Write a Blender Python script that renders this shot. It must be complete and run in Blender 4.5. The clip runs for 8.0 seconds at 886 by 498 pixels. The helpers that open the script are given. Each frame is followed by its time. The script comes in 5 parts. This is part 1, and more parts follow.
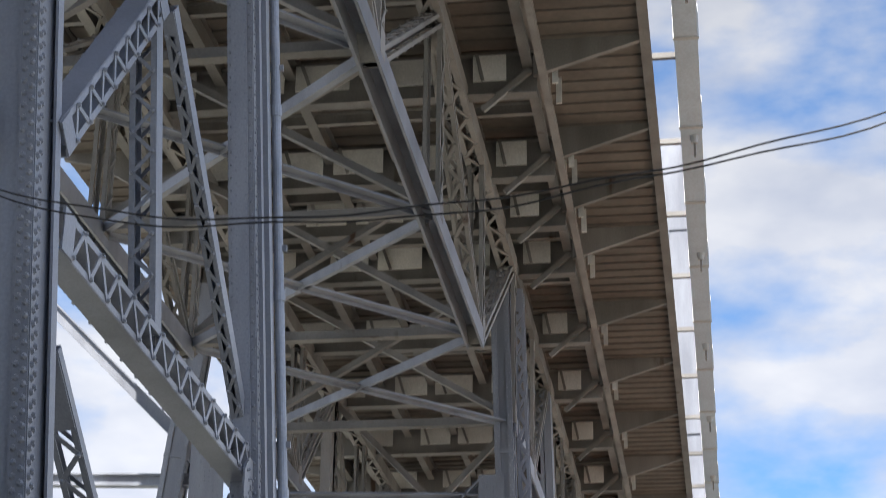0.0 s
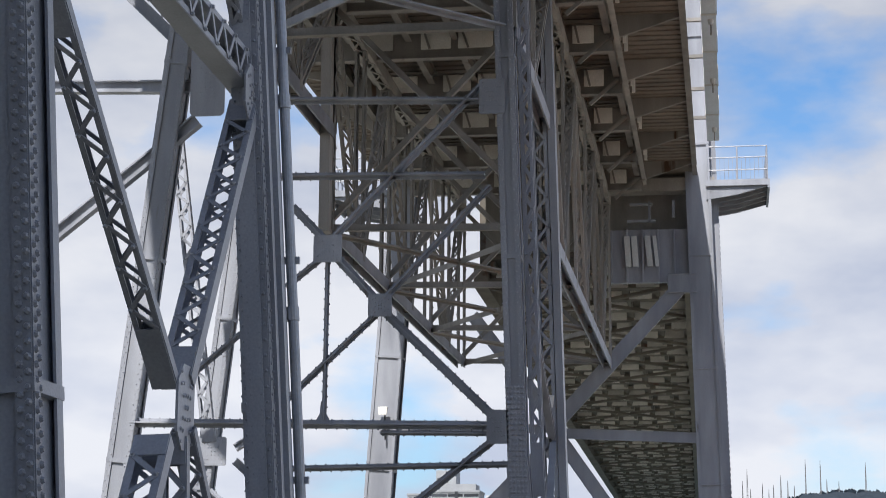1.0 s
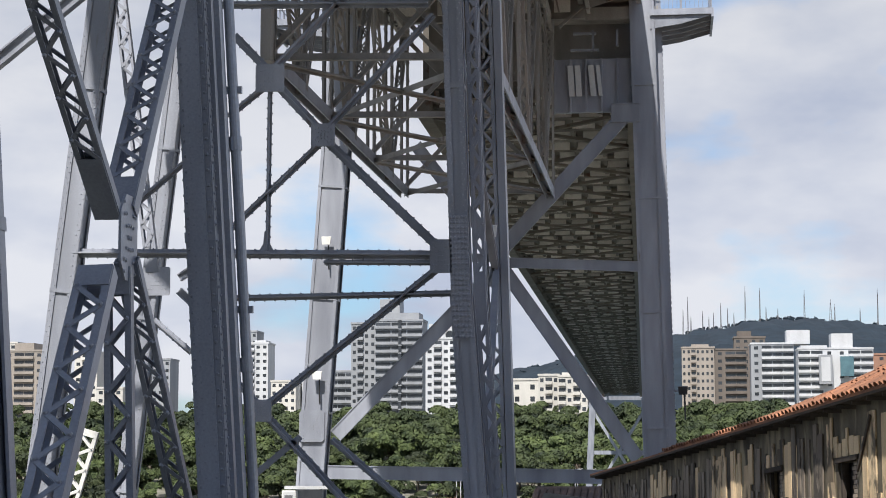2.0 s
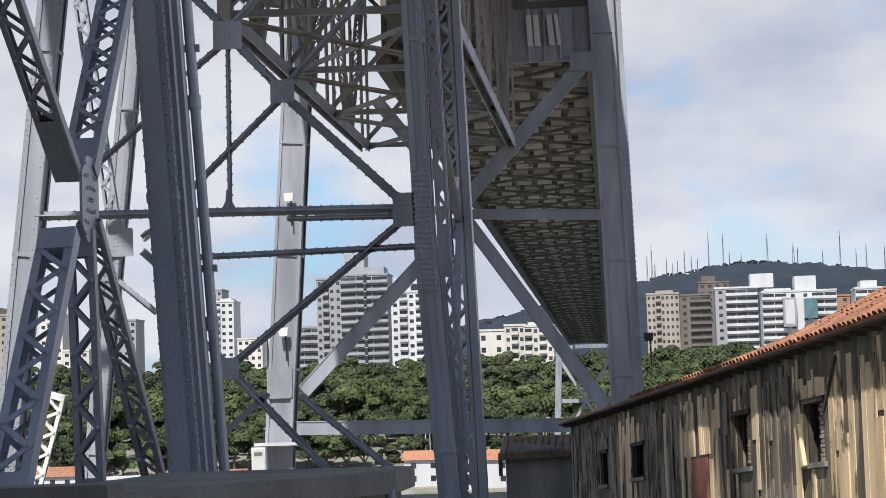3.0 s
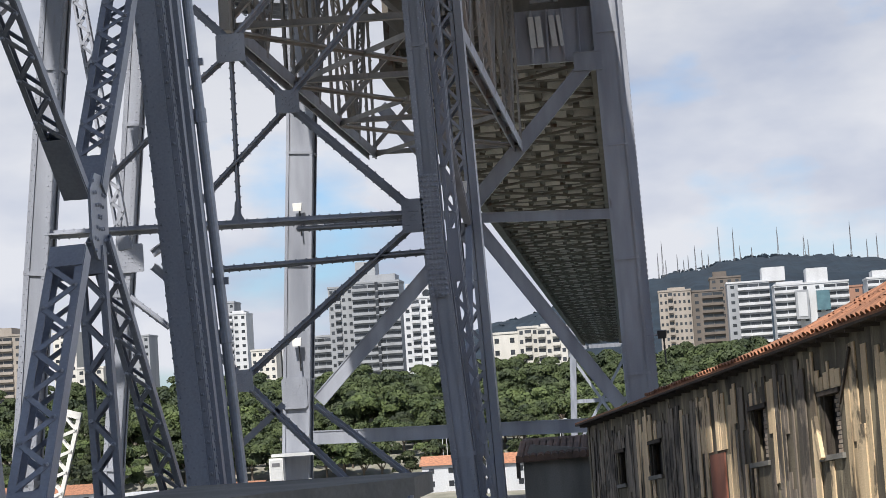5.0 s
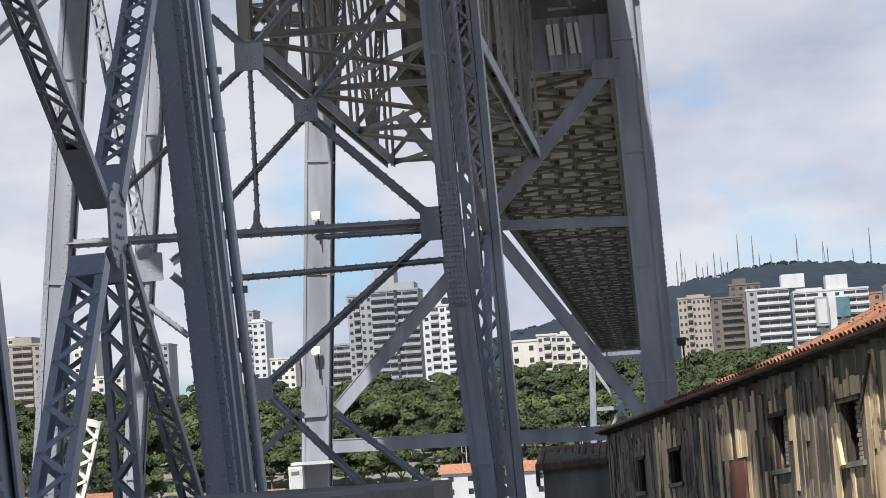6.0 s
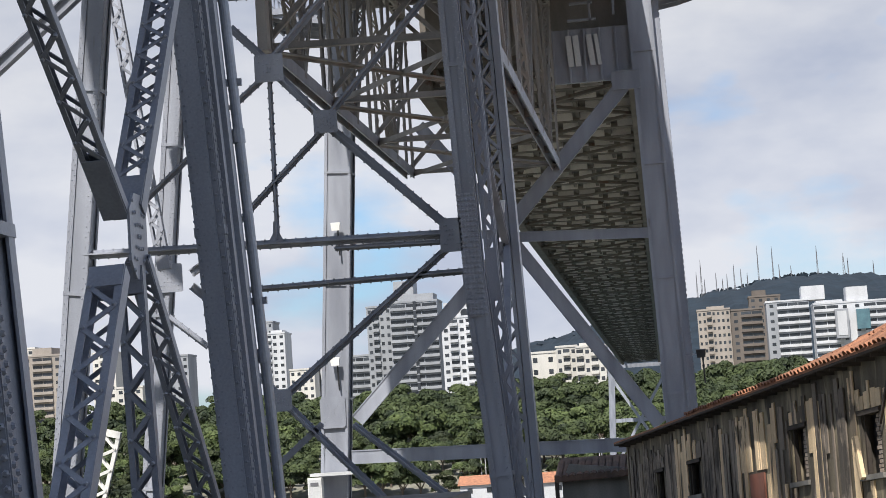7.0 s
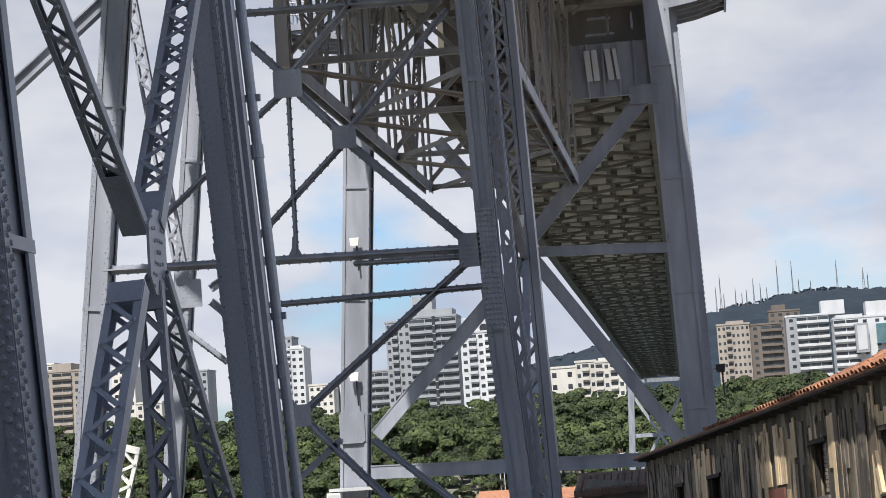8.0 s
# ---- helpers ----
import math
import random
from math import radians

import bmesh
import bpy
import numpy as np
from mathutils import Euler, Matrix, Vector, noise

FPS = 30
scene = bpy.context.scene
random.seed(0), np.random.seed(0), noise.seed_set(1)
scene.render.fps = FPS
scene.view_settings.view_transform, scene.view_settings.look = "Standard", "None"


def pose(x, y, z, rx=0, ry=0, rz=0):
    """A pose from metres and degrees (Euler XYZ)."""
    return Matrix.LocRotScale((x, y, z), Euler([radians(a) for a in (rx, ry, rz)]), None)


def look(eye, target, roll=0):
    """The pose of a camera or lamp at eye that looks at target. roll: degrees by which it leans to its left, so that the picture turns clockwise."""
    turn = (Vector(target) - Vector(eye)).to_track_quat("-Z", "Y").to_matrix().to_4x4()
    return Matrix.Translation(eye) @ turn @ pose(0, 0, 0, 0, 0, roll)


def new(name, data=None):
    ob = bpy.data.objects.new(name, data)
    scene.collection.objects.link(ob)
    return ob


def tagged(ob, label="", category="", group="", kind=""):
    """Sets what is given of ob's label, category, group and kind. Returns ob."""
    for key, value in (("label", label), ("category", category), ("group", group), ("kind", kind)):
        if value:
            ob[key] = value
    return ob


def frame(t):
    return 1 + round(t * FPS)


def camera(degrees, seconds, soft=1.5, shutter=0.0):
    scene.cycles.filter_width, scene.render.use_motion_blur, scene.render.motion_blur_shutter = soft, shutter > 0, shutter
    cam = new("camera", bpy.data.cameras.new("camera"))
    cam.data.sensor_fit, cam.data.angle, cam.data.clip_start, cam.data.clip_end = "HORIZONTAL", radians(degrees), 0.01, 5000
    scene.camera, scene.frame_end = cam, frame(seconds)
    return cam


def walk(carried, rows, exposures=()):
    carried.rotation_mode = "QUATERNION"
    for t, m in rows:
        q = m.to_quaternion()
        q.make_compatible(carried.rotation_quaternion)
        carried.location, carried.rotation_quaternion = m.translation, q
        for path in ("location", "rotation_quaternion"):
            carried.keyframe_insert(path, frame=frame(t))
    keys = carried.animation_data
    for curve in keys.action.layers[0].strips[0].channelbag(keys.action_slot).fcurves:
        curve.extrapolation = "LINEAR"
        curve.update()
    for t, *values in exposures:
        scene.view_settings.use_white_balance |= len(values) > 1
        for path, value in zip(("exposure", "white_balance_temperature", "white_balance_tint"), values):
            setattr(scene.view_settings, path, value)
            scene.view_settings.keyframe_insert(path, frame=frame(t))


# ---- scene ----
EYE = 1.6
cam = camera(26.0, 8.0, soft=0.85, shutter=0.15)
# seconds, degrees to the right of the bridge's line, degrees up, roll
TURNS = [
    (0.0, -8.520, 22.958, 0.688),
    (0.2, -8.510, 20.290, 0.620),
    (0.5, -8.472, 15.541, 0.519),
    (0.6, -8.466, 14.250, 0.470),
    (1.0, -8.427, 11.193, 0.275),
    (1.5, -7.513, 8.115, 0.033),
    (2.0, -6.706, 6.117, -0.061),
    (2.2, -6.316, 5.600, -0.270),
    (3.5, -5.569, 4.659, -2.536),
    (4.0, -5.605, 4.714, -3.129),
    (4.5, -5.671, 4.776, -3.502),
    (6.0, -6.474, 5.123, -3.829),
    (6.5, -6.687, 5.329, -3.730),
    (7.0, -7.031, 5.498, -3.710),
    (7.5, -7.300, 5.704, -3.722),
    (8.0, -7.565, 5.982, -3.766),
]
walk(cam, [(t, pose(0, 0, EYE, 90 + up, 0, -right) @ pose(0, 0, 0, 0, 0, roll)) for t, right, up, roll in TURNS],
     exposures=[(0.0, 0.78), (0.5, 0.56), (1.0, 0.34), (1.5, 0.22), (8.0, 0.2)])

# ---------------------------------------------------------------- sky and sun
SUN_EL = radians(52)                            # high, behind the camera and a little to its left
TO_SUN = Vector((-0.15 * math.cos(SUN_EL), -0.9887 * math.cos(SUN_EL), math.sin(SUN_EL)))
world = bpy.data.worlds.new("sky")
scene.world = world
world.use_nodes = True
wn, wl = world.node_tree.nodes, world.node_tree.links
wn.clear()
sky = wn.new("ShaderNodeTexSky")
sky.sky_type, sky.sun_disc = "NISHITA", False
sky.sun_elevation, sky.sun_rotation = SUN_EL, math.atan2(TO_SUN.x, TO_SUN.y)
sky_bg, cloud_bg = wn.new("ShaderNodeBackground"), wn.new("ShaderNodeBackground")
sky_bg.inputs["Strength"].default_value = 0.115
tint = wn.new("ShaderNodeMixRGB")
tint.blend_type = "MULTIPLY"
tint.inputs["Fac"].default_value = 1.0
tint.inputs["Color2"].default_value = (0.62, 0.88, 1.12, 1)
wl.new(sky.outputs[0], tint.inputs["Color1"])
wl.new(tint.outputs[0], sky_bg.inputs["Color"])
tex = wn.new("ShaderNodeTexCoord")
stretch = wn.new("ShaderNodeMapping")
stretch.inputs["Scale"].default_value = (1.0, 1.0, 2.1)
stretch.inputs["Location"].default_value = (0.315, 0.2, 0.37)
wl.new(tex.outputs["Generated"], stretch.inputs["Vector"])
puffs = wn.new("ShaderNodeTexNoise")
puffs.inputs["Scale"].default_value, puffs.inputs["Detail"].default_value, puffs.inputs["Roughness"].default_value = 5.5, 7.0, 0.52
wl.new(stretch.outputs[0], puffs.inputs["Vector"])
cover = wn.new("ShaderNodeValToRGB")
cover.color_ramp.elements[0].position, cover.color_ramp.elements[1].position = 0.32, 0.48
height, thin, left_over = wn.new("ShaderNodeSeparateXYZ"), wn.new("ShaderNodeMapRange"), wn.new("ShaderNodeMath")
wl.new(tex.outputs["Generated"], height.inputs[0])
thin.inputs["From Min"].default_value, thin.inputs["From Max"].default_value, thin.inputs["To Max"].default_value = 0.2, 0.55, 0.09
wl.new(height.outputs["Z"], thin.inputs["Value"])
left_over.operation = "SUBTRACT"                # fewer clouds overhead than towards the horizon
wl.new(puffs.outputs["Fac"], left_over.inputs[0])
wl.new(thin.outputs[0], left_over.inputs[1])
wl.new(left_over.outputs[0], cover.inputs["Fac"])
grey = wn.new("ShaderNodeTexNoise")
grey.inputs["Scale"].default_value, grey.inputs["Detail"].default_value = 9.0, 5.0
wl.new(stretch.outputs[0], grey.inputs["Vector"])
shades = wn.new("ShaderNodeValToRGB")
shades.color_ramp.elements[0].position, shades.color_ramp.elements[1].position = 0.32, 0.62
shades.color_ramp.elements[0].color, shades.color_ramp.elements[1].color = (0.58, 0.645, 0.81, 1), (0.90, 0.925, 1.0, 1)
wl.new(grey.outputs["Fac"], shades.inputs["Fac"])
wl.new(shades.outputs[0], cloud_bg.inputs["Color"])
base = wn.new("ShaderNodeMapRange")             # cloud bases are greyer overhead
base.inputs["From Min"].default_value, base.inputs["From Max"].default_value = 0.12, 0.5
base.inputs["To Min"].default_value, base.inputs["To Max"].default_value = 0.74, 0.46
wl.new(height.outputs["Z"], base.inputs["Value"])
wl.new(base.outputs[0], cloud_bg.inputs["Strength"])
both, sky_out = wn.new("ShaderNodeMixShader"), wn.new("ShaderNodeOutputWorld")
wl.new(cover.outputs[0], both.inputs["Fac"])
wl.new(sky_bg.outputs[0], both.inputs[1])
wl.new(cloud_bg.outputs[0], both.inputs[2])
wl.new(both.outputs[0], sky_out.inputs[0])
sun = new("sun", bpy.data.lights.new("sun", "SUN"))
sun.data.energy, sun.data.angle, sun.data.color = 5.0, radians(0.8), (1.0, 0.95, 0.88)
sun.matrix_world = look(TO_SUN * 50, (0, 0, 0))


# ---------------------------------------------------------------- materials
def surface(name, base, second, rough=0.6, metal=0.0, grain=6.0, fine=60.0, bump=0.15, amount=0.6, per_piece=0.0, streaks=False, stain=None, patches=None):
    """A painted or mineral surface: two colours mixed at two scales, fine relief, optional running stains."""
    mat = bpy.data.materials.new(name)
    mat.use_nodes = True
    n, l = mat.node_tree.nodes, mat.node_tree.links
    bsdf = n["Principled BSDF"]
    bsdf.inputs["Roughness"].default_value, bsdf.inputs["Metallic"].default_value = rough, metal
    co = n.new("ShaderNodeNewGeometry")
    scale = n.new("ShaderNodeMapping")
    scale.inputs["Scale"].default_value = (1, 1, 0.18) if streaks else (1, 1, 1)
    l.new(co.outputs["Position"], scale.inputs["Vector"])
    big, small = n.new("ShaderNodeTexNoise"), n.new("ShaderNodeTexNoise")
    big.inputs["Scale"].default_value, big.inputs["Detail"].default_value = grain, 6
    small.inputs["Scale"].default_value, small.inputs["Detail"].default_value = fine, 3
    l.new(scale.outputs[0], big.inputs["Vector"])
    l.new(co.outputs["Position"], small.inputs["Vector"])
    mix = n.new("ShaderNodeMixRGB")
    mix.inputs["Color1"].default_value, mix.inputs["Color2"].default_value = (*base, 1), (*second, 1)
    ramp = n.new("ShaderNodeMapRange")
    ramp.inputs["From Min"].default_value, ramp.inputs["From Max"].default_value = 0.35, 0.68
    ramp.inputs["To Max"].default_value = amount
    l.new(big.outputs["Fac"], ramp.inputs["Value"])
    l.new(ramp.outputs[0], mix.inputs["Fac"])
    last = mix.outputs[0]
    speck = n.new("ShaderNodeMixRGB")
    speck.blend_type = "MULTIPLY"
    speck.inputs["Fac"].default_value = 0.35
    l.new(last, speck.inputs["Color1"])
    l.new(small.outputs["Fac"], speck.inputs["Color2"])
    gain = n.new("ShaderNodeMixRGB")
    gain.blend_type = "MULTIPLY"
    gain.inputs["Fac"].default_value = 1.0
    gain.inputs["Color2"].default_value = (1.2, 1.2, 1.2, 1)
    l.new(speck.outputs[0], gain.inputs["Color1"])
    last = gain.outputs[0]
    if stain:
        spots, cut = n.new("ShaderNodeTexNoise"), n.new("ShaderNodeMapRange")
        spots.inputs["Scale"].default_value, spots.inputs["Detail"].default_value = stain[1], 8
        l.new(scale.outputs[0], spots.inputs["Vector"])
        cut.inputs["From Min"].default_value, cut.inputs["From Max"].default_value = stain[2], stain[2] + 0.08
        l.new(spots.outputs["Fac"], cut.inputs["Value"])
        over = n.new("ShaderNodeMixRGB")
        over.inputs["Color2"].default_value = (*stain[0], 1)
        l.new(last, over.inputs["Color1"])
        l.new(cut.outputs[0], over.inputs["Fac"])
        last = over.outputs[0]
    if patches:
        flat, blots, edge, worn = n.new("ShaderNodeMapping"), n.new("ShaderNodeTexNoise"), n.new("ShaderNodeMapRange"), n.new("ShaderNodeMixRGB")
        flat.inputs["Scale"].default_value = (1, 1, 0.55)
        l.new(co.outputs["Position"], flat.inputs["Vector"])
        blots.inputs["Scale"].default_value, blots.inputs["Detail"].default_value, blots.inputs["Roughness"].default_value = patches[1], 9, 0.62
        l.new(flat.outputs[0], blots.inputs["Vector"])
        edge.inputs["From Min"].default_value, edge.inputs["From Max"].default_value = patches[2], patches[2] + 0.05
        edge.inputs["To Max"].default_value = 0.85
        l.new(blots.outputs["Fac"], edge.inputs["Value"])
        worn.inputs["Color2"].default_value = (*patches[0], 1)
        l.new(last, worn.inputs["Color1"])
        l.new(edge.outputs[0], worn.inputs["Fac"])
        last = worn.outputs[0]
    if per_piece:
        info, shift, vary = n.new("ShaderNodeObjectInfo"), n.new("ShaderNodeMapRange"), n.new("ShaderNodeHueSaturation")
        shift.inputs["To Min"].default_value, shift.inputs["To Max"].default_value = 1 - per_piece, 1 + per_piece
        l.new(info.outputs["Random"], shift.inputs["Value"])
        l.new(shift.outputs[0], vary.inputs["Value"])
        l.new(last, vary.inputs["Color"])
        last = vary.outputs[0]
    l.new(last, bsdf.inputs["Base Color"])
    if bump:
        bm = n.new("ShaderNodeBump")
        bm.inputs["Strength"].default_value, bm.inputs["Distance"].default_value = bump, 0.02
        l.new(small.outputs["Fac"], bm.inputs["Height"])
        l.new(bm.outputs[0], bsdf.inputs["Normal"])
    return mat


# The brightness shift per member stands in for uneven light on the steelwork.
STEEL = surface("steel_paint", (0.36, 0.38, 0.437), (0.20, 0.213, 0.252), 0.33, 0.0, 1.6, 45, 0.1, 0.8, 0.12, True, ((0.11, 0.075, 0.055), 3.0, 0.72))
# STEEL's grey, rust-stained, with under-deck shade and bounce mixed into the colour.
STEEL_SHADED = surface("rusty_shaded_steel", (0.33, 0.315, 0.30), (0.17, 0.16, 0.15), 0.55, 0.0, 1.2, 30, 0.12, 0.8, 0.2, True, ((0.09, 0.05, 0.03), 2.0, 0.66))
GALV = surface("galvanised_pipe", (0.44, 0.46, 0.51), (0.30, 0.32, 0.36), 0.38, 0.35, 2.0, 30, 0.05, 0.6)
SPAN_STEEL = surface("rusty_span_steel", (0.19, 0.17, 0.145), (0.09, 0.078, 0.065), 0.7, 0.0, 0.9, 20, 0.12, 0.8, 0.1, False, ((0.10, 0.055, 0.035), 1.5, 0.62))
PALE = surface("pale_panel", (0.82, 0.80, 0.77), (0.64, 0.62, 0.59), 0.7, 0.0, 2.0, 25, 0.1, 0.7, 0.15)
DECK = surface("deck_soffit", (0.23, 0.20, 0.175), (0.15, 0.13, 0.115), 0.8, 0.0, 0.8, 9, 0.25, 0.8)
LIGHT = surface("light_grey_metal", (0.62, 0.63, 0.64), (0.48, 0.49, 0.50), 0.45, 0.0, 1.3, 20, 0.05, 0.6, 0.05, True)
DUCT = surface("duct_sheet", (0.66, 0.75, 0.86), (0.54, 0.61, 0.70), 0.4, 0.0, 1.3, 20, 0.05, 0.6, 0.05, True)
CONCRETE = surface("weathered_concrete", (0.26, 0.25, 0.23), (0.13, 0.125, 0.115), 0.85, 0.0, 1.4, 22, 0.35, 0.8, 0.0, True)
# Black paint, also used as the unlit dark behind the house's window openings.
BLACK = surface("black_and_room_dark", (0.02, 0.02, 0.022), (0.012, 0.012, 0.012), 0.5, 0, 2, 20, 0.05)
CABLE = surface("black_cable", (0.03, 0.03, 0.033), (0.02, 0.02, 0.02), 0.5, 0, 2, 20, 0.05)

WHITE = surface("white_paint", (0.80, 0.80, 0.78), (0.62, 0.61, 0.58), 0.55, 0, 2.0, 20, 0.05, 0.5)
PLASTER = surface("stained_plaster", (0.20, 0.17, 0.12), (0.055, 0.048, 0.04), 0.92, 0, 2.2, 22, 0.5, 0.95, 0.0, True, ((0.34, 0.29, 0.20), 2.6, 0.56))
BOARD = surface("ochre_boards", (0.84, 0.65, 0.42), (0.55, 0.41, 0.25), 0.85, 0, 2.4, 30, 0.4, 0.75, 0.14, True, ((0.07, 0.055, 0.04), 1.9, 0.58), ((0.06, 0.052, 0.044), 1.0, 0.57))
BOARD_GREY = surface("grey_boards", (0.32, 0.27, 0.22), (0.13, 0.108, 0.09), 0.9, 0, 2.4, 30, 0.4, 0.8, 0.14, True, ((0.045, 0.038, 0.03), 3.0, 0.56), ((0.07, 0.062, 0.055), 1.1, 0.53))
TIMBER = surface("dark_rotten_timber", (0.075, 0.06, 0.05), (0.035, 0.03, 0.026), 0.9, 0, 4, 40, 0.4)
BLOCKS = surface("pale_bricks", (0.42, 0.36, 0.30), (0.30, 0.22, 0.17), 0.9, 0, 6, 40, 0.3, 0.7, 0.2)
RED = surface("faded_red", (0.30, 0.11, 0.07), (0.18, 0.08, 0.06), 0.8, 0, 3, 30, 0.2, 0.8, 0.0, True)
TILE = surface("orange_roof_tile", (0.42, 0.19, 0.105), (0.20, 0.10, 0.065), 0.85, 0, 1.6, 25, 0.3, 0.9, 0.25, False, ((0.10, 0.07, 0.05), 2.2, 0.64))
DULLTILE = surface("dull_roof_tile", (0.20, 0.13, 0.10), (0.09, 0.07, 0.06), 0.9, 0, 2, 25, 0.3, 0.9, 0.2)
BEIGE = surface("beige_wall", (0.36, 0.318, 0.28), (0.27, 0.24, 0.212), 0.85, 0, 0.25, 3, 0.05, 0.7, 0.0, True)
TAN = surface("brown_wall", (0.165, 0.14, 0.122), (0.115, 0.10, 0.088), 0.85, 0, 0.25, 3, 0.05, 0.7, 0.1, True)
WHITEWALL = surface("white_wall", (0.58, 0.59, 0.61), (0.42, 0.43, 0.45), 0.8, 0, 0.25, 3, 0.05, 0.6, 0.06, True)
CREAM = surface("cream_wall", (0.62, 0.60, 0.56), (0.46, 0.44, 0.40), 0.85, 0, 0.25, 3, 0.05, 0.6, 0.08, True)
GREYWALL = surface("grey_wall", (0.33, 0.345, 0.37), (0.23, 0.24, 0.26), 0.8, 0, 0.25, 3, 0.05, 0.6, 0.08, True)
REDBRICK = surface("reddish_wall", (0.36, 0.20, 0.14), (0.28, 0.16, 0.11), 0.85, 0, 0.25, 3, 0.05, 0.6)
GLASS = surface("dark_glass_and_recess", (0.05, 0.055, 0.065), (0.025, 0.028, 0.032), 0.15, 0, 0.4, 3, 0.0, 0.8, 0.4)
BLUEGLASS = surface("blue_window_glass", (0.10, 0.19, 0.22), (0.07, 0.13, 0.16), 0.1, 0, 0.4, 3, 0.0, 0.8)
# In both greens the near-black second colour paints shaded gaps between sunlit clumps.
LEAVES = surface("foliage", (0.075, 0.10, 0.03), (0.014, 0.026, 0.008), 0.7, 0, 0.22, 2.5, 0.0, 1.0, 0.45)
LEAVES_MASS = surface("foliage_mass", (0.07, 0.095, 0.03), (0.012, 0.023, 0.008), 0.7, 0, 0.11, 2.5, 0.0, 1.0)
BARK = surface("bark", (0.16, 0.13, 0.10), (0.08, 0.065, 0.05), 0.9, 0, 3, 20, 0.3)
# Blue mixed into the forest green paints in the haze of distance.
WOODS = surface("hazy_forest", (0.014, 0.029, 0.045), (0.005, 0.012, 0.021), 0.9, 0, 0.04, 0.25, 0.0, 1.0)
MAST = surface("grey_mast_paint", (0.15, 0.155, 0.17), (0.11, 0.11, 0.12), 0.6, 0, 0.5, 3, 0.0)


# ---------------------------------------------------------------- building blocks
class Solid:
    """Vertices and faces of one mesh."""

    def __init__(self):
        self.v, self.f = [], []

    def hexa(self, pts):
        b = len(self.v)
        self.v += [tuple(p) for p in pts]
        self.f += [tuple(b + i for i in q) for q in ((0, 3, 2, 1), (4, 5, 6, 7), (0, 1, 5, 4), (1, 2, 6, 5), (2, 3, 7, 6), (3, 0, 4, 7))]
        return self

    def bar(self, p, q, u, w, d, c=(0.0, 0.0)):
        """A box from p to q, w wide along u and d deep across it, its middle shifted by c."""
        p, q = Vector(p), Vector(q)
        ax = (q - p).normalized()
        u = (Vector(u) - ax * ax.dot(Vector(u))).normalized()
        n = ax.cross(u)
        pts = [e + u * (c[0] + a * w / 2) + n * (c[1] + b * d / 2) for e in (p, q) for a, b in ((-1, -1), (1, -1), (1, 1), (-1, 1))]
        return self.hexa(pts)

    def box(self, lo, hi):
        (x0, y0, z0), (x1, y1, z1) = lo, hi
        return self.hexa([(x0, y0, z0), (x1, y0, z0), (x1, y1, z0), (x0, y1, z0), (x0, y0, z1), (x1, y0, z1), (x1, y1, z1), (x0, y1, z1)])

    def prism(self, outline, shift):
        """A flat outline given thickness along shift."""
        b, n = len(self.v), len(outline)
        s = Vector(shift)
        self.v += [tuple(Vector(p)) for p in outline] + [tuple(Vector(p) + s) for p in outline]
        self.f += [tuple(b + i for i in reversed(range(n))), tuple(b + n + i for i in range(n))]
        self.f += [(b + i, b + (i + 1) % n, b + n + (i + 1) % n, b + n + i) for i in range(n)]
        return self

    def tube(self, p, q, r, sides=10, r2=None):
        p, q = Vector(p), Vector(q)
        ax = (q - p).normalized()
        u = ax.orthogonal().normalized()
        n = ax.cross(u)
        b = len(self.v)
        for e, rr in ((p, r), (q, r if r2 is None else r2)):
            self.v += [tuple(e + u * math.cos(a) * rr + n * math.sin(a) * rr) for a in (2 * math.pi * i / sides for i in range(sides))]
        self.f += [(b + i, b + (i + 1) % sides, b + sides + (i + 1) % sides, b + sides + i) for i in range(sides)]
        self.f += [tuple(b + i for i in reversed(range(sides))), tuple(b + sides + i for i in range(sides))]
        return self

    def rivet(self, p, n, r=0.016):
        p, n = Vector(p), Vector(n).normalized()
        return self.tube(p, p + n * r * 0.8, r, 6, r * 0.55)

    def mesh(self, name):
        me = bpy.data.meshes.new(name)
        me.from_pydata(self.v, [], self.f)
        me.update()
        return me


def thing(name, at, label, category, group="", kind=""):
    e = new(name)
    e.matrix_basis = Matrix.Translation(at)
    e.empty_display_size = 0.3
    return tagged(e, label, category, group, kind)


def whole(name, solid, mat, label, category="", group="", kind=""):
    ob = new(name, solid.mesh(name))
    ob.data.materials.append(mat)
    return tagged(ob, label, category, group, kind)


def part(name, solid, mat, parent, label="", kind=""):
    """One mesh object, given in world coordinates, under a thing or a part of one."""
    ob = new(name, solid.mesh(name) if isinstance(solid, Solid) else solid)
    if not ob.data.materials:
        ob.data.materials.append(mat)
    ob.parent = parent
    if parent.parent is None:
        ob.matrix_parent_inverse = parent.matrix_basis.inverted()
    return tagged(ob, label, "", "", kind)


